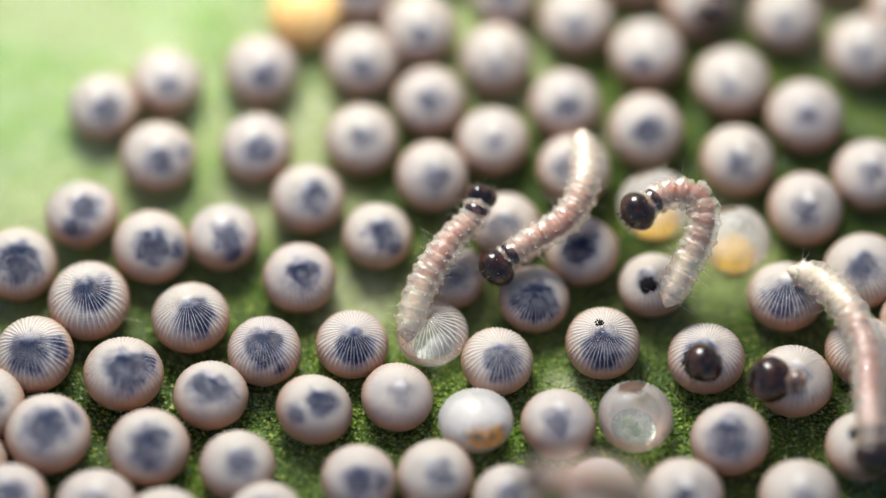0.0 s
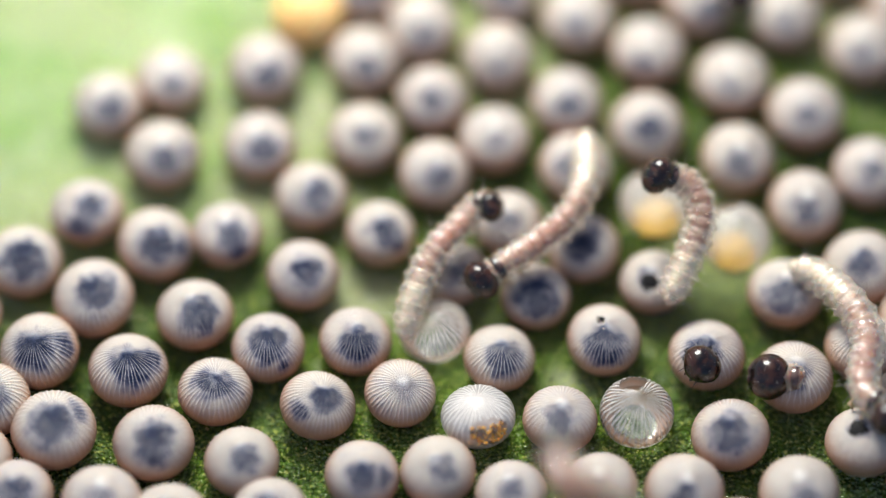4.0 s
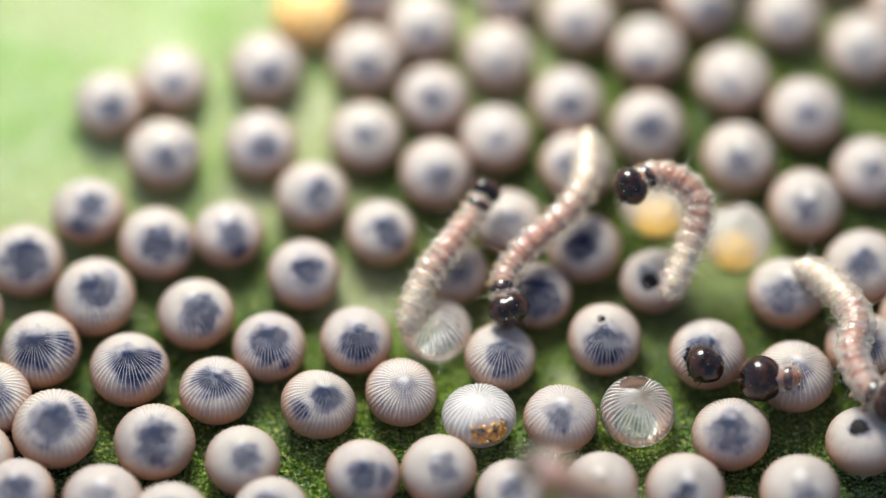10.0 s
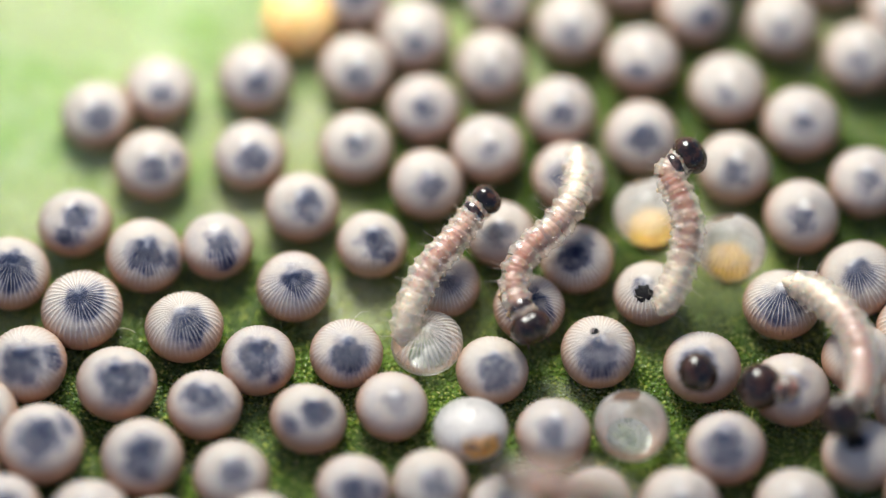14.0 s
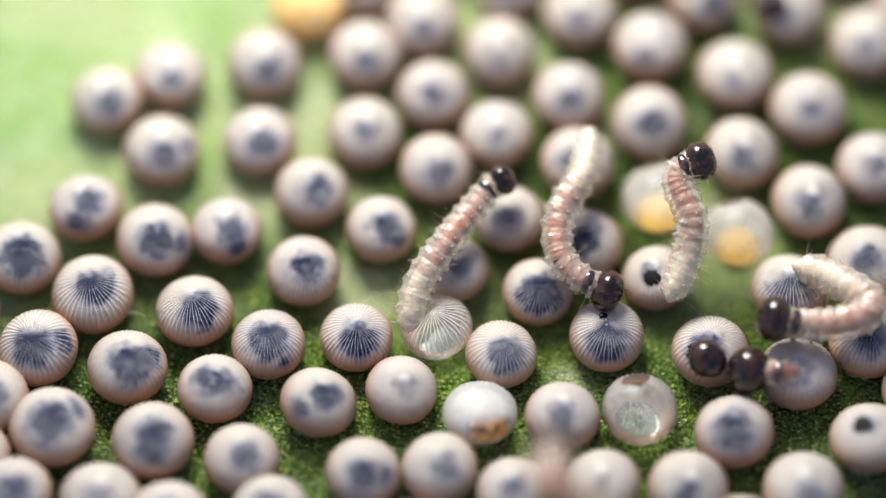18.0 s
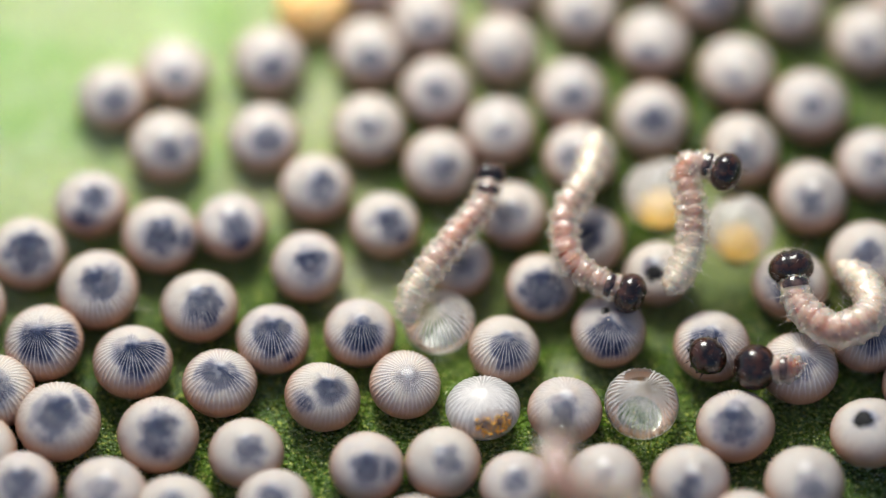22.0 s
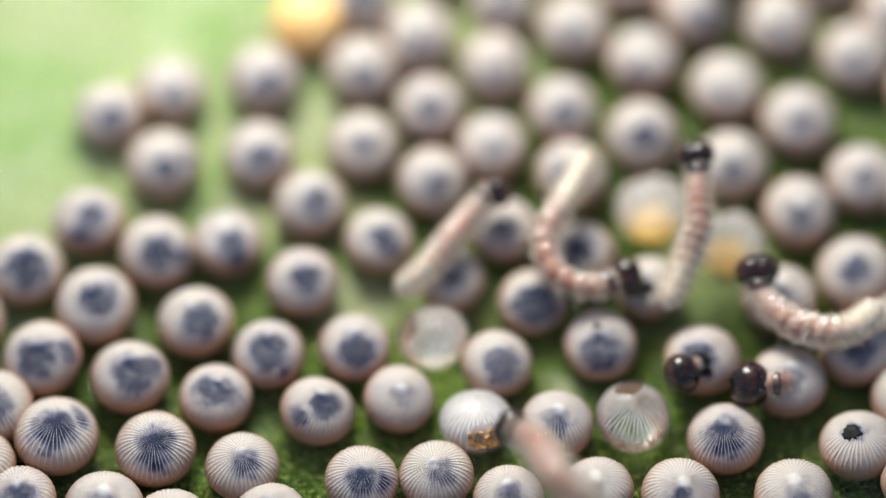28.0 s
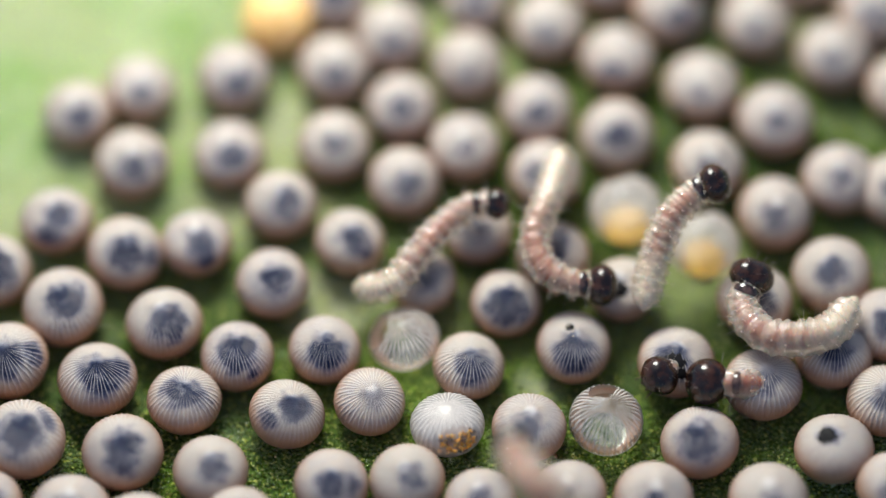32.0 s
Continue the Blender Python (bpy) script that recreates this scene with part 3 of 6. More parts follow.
egg_at(0.715, 3.160, 0.962, 22.2, -12.8, (0.10, -0.33, 0.94), 0.30, 0.53)
egg_at(-0.235, 2.702, 1.008, 13.4, -2.8, (0.07, -0.60, 0.80), 0.27, 0.84)
egg_at(1.510, 2.811, 1.018, 9.2, -1.1, (-0.02, -0.62, 0.79), 0.30, 0.32)
egg_at(2.285, 2.379, 1.018, 0.6, -1.2, (-0.11, -0.82, 0.56), 0.27, 0.63)
egg_at(2.865, 3.031, 1.008, 7.5, 16.6, (0.18, -0.67, 0.72), 0.27, 1.00)
egg_at(3.833, 2.849, 1.022, 12.7, -1.8, (-0.05, -0.57, 0.82), 0.23, 0.32)
egg_at(4.692, 2.416, 1.030, 9.3, -3.3, (-0.12, -0.53, 0.84), 0.27, 0.53)
egg_at(3.211, 2.020, 1.032, 4.6, -2.0, (-0.11, -0.65, 0.75), 0.23, 0.32)
egg_at(4.003, 1.591, 1.039, 11.2, -1.2, (0.02, -0.36, 0.93), 0.30, 0.53)
egg_at(0.616, 2.309, 0.995, 15.3, -1.0, (-0.00, -0.54, 0.84), 0.23, 0.21)
egg_at(-0.870, 2.273, 0.988, 10.6, 7.7, (-0.00, -0.57, 0.82), 0.30, 0.63)
egg_at(-0.120, 1.771, 0.993, 12.0, -2.5, (0.11, -0.40, 0.91), 0.34, 0.53)
egg_at(1.371, 1.735, 1.005, 8.2, 2.7, (-0.05, -0.48, 0.88), 0.30, 0.63)
egg_at(2.252, 1.415, 1.005, 17.9, -1.3, (0.01, -0.32, 0.95), 0.38, 0.84)
egg_at(3.241, 1.023, 1.025, 5.8, 5.0, (-0.10, -0.56, 0.82), 0.34, 0.53)
egg_at(0.574, 1.273, 0.990, 3.4, -1.5, (0.08, -0.46, 0.88), 0.23, 0.32)
egg_at(-0.860, 1.293, 0.986, 12.3, 2.9, (0.03, -0.27, 0.96), 0.27, 0.37)
egg_at(-1.979, 2.161, 1.005, 10.6, 3.4, (0.13, -0.52, 0.85), 0.34, 0.84)
egg_at(-3.016, 2.017, 0.998, -4.3, 5.1, (0.08, -0.66, 0.75), 0.30, 0.63)
egg_at(-3.701, 1.697, 0.985, 4.2, -8.3, (0.27, -0.53, 0.80), 0.38, 0.73)
egg_at(-3.078, 1.067, 1.008, 8.6, 3.5, (0.14, -0.43, 0.89), 0.38, 0.73, (0.61, -0.10, 0.78), 0.20)
egg_at(-2.014, 1.185, 0.990, 5.3, -5.4, (0.24, -0.56, 0.79), 0.38, 0.79)
egg_at(-1.435, 0.548, 0.986, 5.5, -0.3, (0.15, -0.37, 0.91), 0.38, 0.95)
egg_at(-0.086, 0.832, 0.993, 13.4, 3.7, (0.04, -0.40, 0.92), 0.38, 0.63)
egg_at(1.453, 0.916, 1.008, 7.6, 5.6, (-0.46, -0.31, 0.83), 0.30, 0.63)
clear_yolk_at(2.335, 0.481, 0.991, 4.1, -4.6)
egg_at(3.956, 0.421, 1.032, 7.9, 2.9, (-0.09, -0.53, 0.84), 0.34, 0.58)
egg_at(4.682, 0.850, 1.005, 5.4, -3.9, (0.04, -0.36, 0.93), 0.30, 0.53)
egg_at(4.542, -0.360, 1.077, 3.3, -12.5, (0.07, -0.36, 0.93), 0.44, 0.63)
clear_yolk_at(3.179, 0.042, 0.962, 7.0, 2.5)
egg_at(3.698, -0.671, 1.038, -7.2, 0.3, (-0.14, -0.63, 0.77), 0.53, 0.63)
egg_at(-0.677, 0.085, 0.969, -1.1, 3.8, (0.09, -0.42, 0.90), 0.42, 1.00, (0.37, -0.64, 0.67), 0.25)
egg_at(-3.879, 0.345, 1.003, -5.5, -4.6, (0.20, -0.37, 0.91), 0.42, 0.89, (-0.12, -0.81, 0.57), 0.35)
egg_at(-3.112, -0.061, 1.034, 6.8, 5.8, (0.03, -0.39, 0.92), 0.46, 1.00, (0.70, -0.31, 0.65), 0.30)
egg_at(-2.342, 0.067, 0.985, -7.1, -2.5, (0.22, -0.57, 0.79), 0.38, 0.84, (0.34, -0.85, 0.41), 0.25)
egg_at(0.709, 0.218, 0.938, 5.9, -3.0, (0.02, -0.34, 0.94), 0.36, 0.32)
egg_at(1.530, -0.102, 0.969, 11.0, -6.0, (0.04, -0.19, 0.98), 0.46, 0.84)
egg_at(0.129, -0.411, 0.908, 3.7, -5.2, (0.22, -0.36, 0.91), 0.36, 0.22)
egg_at(-1.509, -0.439, 0.992, 8.9, -0.1, (0.15, -0.20, 0.97), 0.44, 0.95)
bitten_at(2.281, -0.518, 0.938, -0.3, -8.6, (-0.07, -0.37, 0.93), 0.35, 1.00)
egg_at(1.006, -0.695, 0.938, 9.3, 3.8, (-0.01, -0.41, 0.91), 0.62, 0.95)
egg_at(-4.538, -0.280, 1.034, 6.2, 5.7, (0.01, -0.33, 0.95), 0.57, 0.95)
egg_at(-3.757, -0.747, 1.120, 2.5, -3.2, (0.21, -0.26, 0.94), 0.53, 0.84)
egg_at(-2.664, -0.943, 1.031, -3.9, -4.0, (0.24, -0.52, 0.82), 0.53, 0.89)
egg_at(-4.310, -1.403, 1.071, 5.5, -7.3, (0.02, -0.35, 0.94), 0.53, 0.89, (0.75, -0.09, 0.66), 0.30)
egg_at(-1.865, -1.348, 1.000, -4.2, -1.6, (0.05, -0.42, 0.91), 0.57, 0.84, (0.49, -0.76, 0.42), 0.20)
egg_at(-0.935, -1.260, 0.969, 0.2, 2.9, (0.07, -0.60, 0.79), 0.53, 1.00)
clear_at(-0.082, -1.133, 0.969, -6.8, -8.7)
egg_at(0.608, -1.468, 0.985, -1.6, 6.1, (0.08, -0.55, 0.83), 0.53, 0.63)
nibbled_at(1.733, -1.248, 1.008, 2.9, 1.1, (-0.04, -0.63, 0.77), 0.57, 0.79)
bitten_at(2.827, -1.437, 1.031, -3.1, 1.5, (-0.24, -0.56, 0.79), 0.60, 1.00)
egg_at(3.744, -1.714, 1.038, -3.5, 4.1, (-0.04, -0.44, 0.90), 0.35, 0.42)
egg_at(-3.353, -1.637, 1.065, -6.0, 0.7, (0.19, -0.46, 0.87), 0.57, 1.00, (0.66, -0.05, 0.75), 0.30)
egg_at(-2.419, -1.889, 0.996, -3.3, 2.7, (-0.14, -0.25, 0.96), 0.44, 0.84, (0.38, -0.31, 0.87), 0.35)
egg_at(-1.324, -2.059, 0.996, -2.1, 12.8, (0.05, -0.28, 0.96), 0.44, 0.79, (-0.57, -0.50, 0.65), 0.25)
egg_at(-0.450, -1.900, 0.946, 4.7, 7.5, (0.08, -0.24, 0.97), 0.26, 0.13, (0.31, -0.12, 0.94), 0.08)
milky_at(0.378, -2.191, 0.969, -13.7, -1.7)
egg_at(1.245, -2.228, 0.996, -6.6, 2.7, (-0.05, -0.54, 0.84), 0.35, 0.53)
hatched_at(2.061, -2.147, 1.015, -4.0, 4.0)
egg_at(3.044, -2.422, 1.027, 1.3, -6.5, (0.02, -0.36, 0.93), 0.53, 0.79)
bitten_at(4.462, -2.504, 1.038, -9.1, -4.0, (-0.18, -0.10, 0.98), 0.31, 1.00)
egg_at(-4.110, -2.374, 1.120, -3.7, 3.2, (-0.04, -0.32, 0.95), 0.57, 0.84, (0.59, 0.20, 0.78), 0.25)
egg_at(-3.050, -2.529, 1.058, 6.0, -1.0, (0.13, -0.08, 0.99), 0.44, 0.79, (0.06, -0.53, 0.84), 0.35)
egg_at(-2.115, -2.745, 1.004, -0.8, 0.8, (0.10, -0.38, 0.92), 0.40, 0.68)
egg_at(-0.844, -2.909, 0.969, 3.9, 3.7, (-0.03, -0.39, 0.92), 0.44, 0.84, (0.51, -0.33, 0.79), 0.25)
egg_at(-0.049, -2.857, 0.992, 2.0, -5.4, (0.28, -0.41, 0.87), 0.35, 0.53)
egg_at(0.716, -3.122, 0.954, -6.2, -4.1, (0.04, -0.45, 0.89), 0.35, 0.53)
egg_at(2.537, -3.103, 1.038, 2.3, 3.3, (-0.15, -0.60, 0.79), 0.31, 1.00)
egg_at(3.741, -3.117, 1.054, -6.8, -2.3, (0.16, -0.64, 0.75), 0.35, 0.42)
egg_at(-4.465, -3.155, 1.009, -2.9, -3.5, (0.12, -0.41, 0.91), 0.48, 0.73)
egg_at(-3.567, -3.250, 1.071, -10.1, 2.4, (-0.03, -0.50, 0.86), 0.35, 0.42)
orange_at(-1.504, 2.901, 1.022, 24.0, -1.2)
egg_at(1.657, -3.043, 0.985, -7.9, -5.9, (0.04, -0.47, 0.88), 0.26, 0.42)
egg_at(4.511, -1.345, 1.031, -7.9, 2.6, (-0.11, -0.50, 0.86), 0.44, 0.63)
egg_at(5.102, -0.982, 1.031, 4.2, 0.0, (-0.09, -0.34, 0.94), 0.35, 0.63)
egg_at(5.030, -1.919, 1.031, -1.2, 0.6, (-0.09, -0.40, 0.91), 0.35, 0.63)
egg_at(5.289, 0.707, 1.022, 6.7, -7.6, (-0.00, -0.33, 0.94), 0.30, 0.63)
egg_at(5.451, 1.988, 1.022, 7.5, 0.6, (-0.09, -0.34, 0.93), 0.30, 0.63)
egg_at(-2.856, -3.447, 1.046, -9.6, -2.4, (0.08, -0.49, 0.87), 0.44, 0.73)
egg_at(-1.806, -3.353, 1.000, -9.7, -1.7, (0.05, -0.49, 0.87), 0.44, 0.73)
egg_at(-4.786, -2.002, 1.046, 1.2, -2.0, (0.11, -0.37, 0.92), 0.44, 0.73)
egg_at(-5.150, -0.927, 1.046, -0.6, 4.1, (0.04, -0.41, 0.91), 0.44, 0.73)
egg_at(-0.879, 3.210, 0.996, 15.3, 8.5, (-0.08, -0.26, 0.96), 0.38, 0.84)
egg_at(2.149, 3.429, 1.013, 2.0, 4.3, (-0.08, -0.58, 0.81), 0.30, 0.53)
egg_at(4.425, 3.504, 1.022, 10.1, 0.7, (-0.08, -0.48, 0.88), 0.30, 0.53)
egg_at(3.575, 3.576, 1.022, 16.8, 5.4, (-0.11, -0.40, 0.91), 0.30, 0.53)
egg_at(1.333, 3.794, 1.013, 18.0, 0.8, (-0.03, -0.38, 0.92), 0.30, 0.53)
egg_at(0.066, 3.720, 1.005, 20.8, -1.4, (0.01, -0.35, 0.94), 0.30, 0.53)
egg_at(5.158, 2.996, 1.022, 11.1, 4.0, (-0.12, -0.46, 0.88), 0.30, 0.53)
egg_at(5.072, -2.979, 1.038, -7.8, 10.8, (-0.22, -0.60, 0.77), 0.35, 0.53)
egg_at(3.104, -3.653, 1.038, -0.9, 10.9, (-0.18, -0.51, 0.84), 0.35, 0.53)
egg_at(-4.950, -2.720, 1.046, -4.7, -1.9, (0.11, -0.44, 0.89), 0.44, 0.73)
egg_at(-0.339, -3.686, 1.000, -5.2, 3.7, (-0.04, -0.43, 0.90), 0.44, 0.73)


# ---- dust and fibres on the leaf ----
def dust():
    r = random.Random(21)
    verts, faces = [], []
    for _ in range(140):
        x, y = r.uniform(-5.5, 5.5), r.uniform(-3.6, 3.8)
        ball(verts, faces, (x * MM, y * MM, (leaf_z(x, y) + leaf_relief(x, y) + 0.006) * MM), r.uniform(0.006, 0.016) * MM, 6, 4)
    ob = new("dust", mesh_object("dust", verts, faces, GOLD))
    return tagged(ob, "tiny golden wax specks scattered on the leaf", "dust", kind="stuff")


def fibre(x, y, turn, length, lift):
    """A short pale thread lying across the leaf."""
    verts, faces = [], []
    last = None
    for i in range(9):
        u = i / 8 - 0.5
        p = Vector((u * length, 0.03 * math.sin(u * 5), lift + 0.04 * math.cos(u * 5))) * MM
        if last is not None:
            spike(verts, faces, last, p + (p - last) * 0.4, 0.0035 * MM)
        last = p
    ob = new("fibre", mesh_object("fibre", verts, faces, HAIR))
    ob.matrix_basis = pose(x * MM, y * MM, leaf_z(x, y) * MM, 0, 0, turn)
    return tagged(ob, "short pale silk fibre stuck beside the eggs", "fibre", "loose fibres")


dust()
fibre(-3.365, -0.992, -5, 0.36, 0.25)
fibre(0.337, 1.850, -70, 0.3, 0.25)
fibre(1.937, 0.052, 70, 0.16, 0.25)
fibre(-3.520, 0.919, 30, 0.12, 0.25)
fibre(-0.813, -0.816, 20, 0.3, 0.25)

# ---- caterpillars ----
SEGS = 13


def segment_mesh(seed, r, length, front):
    """One soft body ring along x: two folds, low swellings under the warts, a bulging flank on each side."""
    rnd = random.Random(seed)
    nu, nv = 36, 14
    verts, faces = [], []
    angles = (0.35, 0.9, 1.45, 2.4, -0.35, -0.9, -1.45, -2.4)
    warts = [(a + rnd.uniform(-0.15, 0.15), rnd.uniform(-0.35, 0.35)) for a in angles]
    for j in range(nv + 1):
        u = j / nv
        x = (u - 0.5) * length * 1.22
        prof = 1 - 0.07 * abs(2 * u - 1) ** 2.5 - 0.035 * math.exp(-((u - 0.64) / 0.05) ** 2) - 0.025 * math.exp(-((u - 0.38) / 0.05) ** 2)
        if front == 0:
            prof *= math.sqrt(min(1.0, 0.03 + u * 1.6))
        for i in range(nu):
            a = 2 * math.pi * i / nu
            s = r * prof
            for wa, wu in warts:
                da = math.atan2(math.sin(a - wa), math.cos(a - wa))
                s += r * (0.10 if abs(wa) < 1.2 else 0.08) * math.exp(-(da / 0.2) ** 2 - ((u - 0.5 - wu * 0.5) / 0.13) ** 2)
            for wa in (1.75, -1.75):
                da = math.atan2(math.sin(a - wa), math.cos(a - wa))
                s += r * 0.12 * math.exp(-(da / 0.5) ** 2 - ((u - 0.5) / 0.2) ** 2)
            s *= 1 + 0.06 * noise.noise(Vector((x * 22 + seed * 3.7, math.sin(a) * 2.2, math.cos(a) * 2.2)))
            s *= 1 + 0.022 * noise.noise(Vector((x * 55 + seed * 5.1, math.sin(a) * 6, math.cos(a) * 6)))
            verts.append((x * MM, math.sin(a) * s * MM, math.cos(a) * s * 0.94 * MM))
    for j in range(nv):
        for i in range(nu):
            faces.append((j * nu + i, j * nu + (i + 1) % nu, (j + 1) * nu + (i + 1) % nu, (j + 1) * nu + i))
    if front == 0:
        faces.append(tuple(reversed(range(nu))))
    return mesh_object("segment", verts, faces, SKIN), warts


def gut_mesh(seed, r, length, front):
    """The stained inside of one ring: an uneven tube a little thinner than the skin, running on into its neighbours."""
    nu, nv = 16, 8
    verts, faces = [], []
    for j in range(nv + 1):
        u = j / nv
        x = (u - 0.5) * length * 1.3
        prof = 0.66 * (1 - (0.9 * (1 - 2 * u) ** 2 if front == 0 and u < 0.5 else 0.12 * (2 * u - 1) ** 2))
        for i in range(nu):
            a = 2 * math.pi * i / nu
            s = r * prof * (1 + 0.12 * noise.noise(Vector((x * 14 + seed * 2.3, math.sin(a) * 1.4, math.cos(a) * 1.4))))
            verts.append((x * MM, math.sin(a) * s * MM, (math.cos(a) * s * 0.92 + 0.22 * r) * MM))
    for j in range(nv):
        for i in range(nu):
            faces.append((j * nu + i, j * nu + (i + 1) % nu, (j + 1) * nu + (i + 1) % nu, (j + 1) * nu + i))
    faces.append(tuple(reversed(range(nu))))
    faces.append(tuple(range(nv * nu, nv * nu + nu)))
    return mesh_object("gut", verts, faces, GUT)


def unit_ball():
    verts, faces = [], []
    ball(verts, faces, (0, 0, 0), MM, 8, 5)
    return mesh_object("wart", verts, faces, WART)


def unit_hair(seed):
    """A bristle one millimetre long along z, slightly bent."""
    rnd = random.Random(seed)
    verts, faces = [], []
    spike(verts, faces, (0, 0, 0), (0, 0, MM), 0.008 * MM, Vector((rnd.uniform(-1, 1), rnd.uniform(-1, 1), 0)) * 0.12 * MM)
    return mesh_object("bristle", verts, faces, HAIR)


WART_MESH = unit_ball()
HAIR_MESHES = [unit_hair(i) for i in range(4)]


def bristle(parent, foot, way, length, n):
    """One hair on a body ring or head, foot in millimetres."""
    m = way.to_track_quat("Z", "Y").to_matrix().to_4x4()
    m.translation = foot * MM
    part("bristle", HAIR_MESHES[n % 4], parent, m=m @ Matrix.Diagonal((length, length, length, 1)))


def dress(ring, seed, r, length, warts, reach):
    """Shining white tubercles on a body ring, a hair on each."""
    rnd = random.Random(seed)
    for n, (wa, wu) in enumerate(warts):
        foot = Vector((wu * length * 0.75, math.sin(wa) * r * 1.08, math.cos(wa) * r * 1.03))
        k = rnd.uniform(0.006, 0.011)
        part("wart", WART_MESH, ring, m=Matrix.Translation(foot * MM) @ Matrix.Diagonal((k, k, k, 1)))
        way = Vector((rnd.uniform(-0.3, 0.5), math.sin(wa), math.cos(wa))).normalized()
        bristle(ring, foot, way, reach * rnd.uniform(0.6, 1.3), n + seed)


def head_mesh(r, long):
    """Two glossy lobes with a cleft, narrowing to the mouth; x forward, z up."""
    verts, faces = [], []
    nu, nv = 28, 18
    for j in range(nv + 1):
        th = math.pi * j / nv
        for i in range(nu):
            a = 2 * math.pi * i / nu
            x, y, z = math.cos(th), math.sin(th) * math.sin(a), math.sin(th) * math.cos(a)
            cleft = 0.10 * math.exp(-(y / 0.13) ** 2) * max(0.0, z * 0.8 + 0.3)
            s = r * (1 - cleft) * (1 + 0.05 * abs(y))
            lo = 1 - 0.28 * max(0.0, -z)
            verts.append((x * s * long * MM, y * s * 1.10 * lo * MM, z * s * 1.04 * MM))
    for j in range(nv):
        for i in range(nu):
            faces.append((j * nu + i, (j + 1) * nu + i, (j + 1) * nu + (i + 1) % nu, j * nu + (i + 1) % nu))
    return mesh_object("head", verts, faces, HEAD)


def jaw_mesh(r):
    verts, faces = [], []
    for s in (-1, 1):
        ball(verts, faces, (0.62 * r * MM, s * 0.22 * r * MM, -0.74 * r * MM), 0.13 * r * MM, 10, 6, (1, 0.8, 1.2))
        spike(verts, faces, (0.6 * r * MM, s * 0.5 * r * MM, -0.6 * r * MM), (1.0 * r * MM, s * 0.62 * r * MM, -0.9 * r * MM), 0.06 * r * MM)
    return mesh_object("mouthparts", verts, faces, PLATE)


def head_hairs(head, r):
    rnd = random.Random(4)
    for n in range(16):
        d = Vector((rnd.uniform(-0.2, 1), rnd.uniform(-1, 1), rnd.uniform(-0.4, 1))).normalized()
        bristle(head, d * r * 0.95, d, r * rnd.uniform(0.4, 0.85), n)


def plate_mesh(r, back):
    """A saddle-shaped shield behind the head."""
    verts, faces = [], []
    nu, nv = 14, 5
    for j in range(nv + 1):
        for i in range(nu + 1):
            a = -0.95 + 1.9 * i / nu
            x = (j / nv - 0.5) * r * (0.72 - 0.25 * abs(a)) - back
            s = r * (1.07 + 0.06 * math.sin(math.pi * j / nv))
            verts.append((x * MM, math.sin(a) * s * MM, math.cos(a) * s * 0.96 * MM))
    for j in range(nv):
        for i in range(nu):
            q = j * (nu + 1) + i
            faces.append((q, q + nu + 1, q + nu + 2, q + 1))
    return mesh_object("neck_plate", verts, faces, SHIELD)


def leg_mesh(r, side, jointed):
    verts, faces = [], []
    if jointed:
        a, b, c = Vector((0.02, side * r * 0.5, -r * 0.75)), Vector((0.05, side * r * 0.95, -r * 1.3)), Vector((0.09, side * r * 0.8, -r * 1.8))
        for p, q, w in ((a, b, 0.03), (b, c, 0.022)):
            spike(verts, faces, p * MM, q * MM + (q - p) * 0.3 * MM, w * MM)
            ball(verts, faces, tuple(p * MM), w * 1.1 * MM, 8, 5)
    else:
        ball(verts, faces, (0, side * r * 0.5 * MM, -r * 1.0 * MM), 0.34 * r * MM, 12, 8, (0.9, 0.8, 1.2))
        ball(verts, faces, (0, side * r * 0.5 * MM, -r * 1.35 * MM), 0.22 * r * MM, 10, 6, (1.2, 1, 0.5))
    return mesh_object("leg", verts, faces, LEG if jointed else SKIN)


def caterpillar(label, thick, head_r, first=0, flush=1.0, up=(0.0, -0.45, 0.9), reach=0.17, peak=0.75, plate_back=0.055, long=0.88, span=2.0):
    """first: how many tail rings are left out (still inside the egg). span: the body's length when stretched."""
    ob = tagged(new("caterpillar"), label, "caterpillar", "newly hatched caterpillars")
    ob.empty_display_size = 0.0003
    rings = []
    for i in range(first, SEGS):
        f = i / (SEGS - 1)
        r = thick * (0.72 + 0.32 * math.sin(math.pi * min(1, 0.22 + f * 0.68)) ** 0.8) * (0.82 if i == 0 else 1.0)
        me, warts = segment_mesh(100 + i, r, span / SEGS, f)
        s = part("segment", me, ob)
        s["flush"] = flush * (0.58 * min(1.0, max(0.0, (f - 0.2) * 3.2)) * min(1.0, max(0.7, (1.0 - f) * 8)) + 0.6 * math.exp(-((f - peak) / 0.13) ** 2))
        part("gut", gut_mesh(i + len(label), r, span / SEGS, f), s, "red-brown gut seen through the skin")["flush"] = s["flush"]
        dress(s, 40 + i, r, span / SEGS, warts, reach)
        if i in (10, 11, 12):
            for side in (-1, 1):
                part("leg", leg_mesh(r, side, True), s, "amber jointed leg")
        elif i in (0, 4, 5, 6, 7):
            for side in (-1, 1):
                part("leg", leg_mesh(r, side, False), s)
        if i == SEGS - 1:
            part("neck_plate", plate_mesh(r, plate_back), s, "glossy dark brown neck shield")
        rings.append(s)
    head = part("head", head_mesh(head_r, long), ob, "glossy black head capsule")
    part("mouthparts", jaw_mesh(head_r), head, "brown mouthparts")
    head_hairs(head, head_r)
    return {"thing": ob, "rings": rings, "head": head, "up": Vector(up), "keys": []}


def bend(worm, t, *points):
    """The body's line at t seconds, tail to head centre."""
    worm["keys"].append((t, [Vector(p) for p in points]))


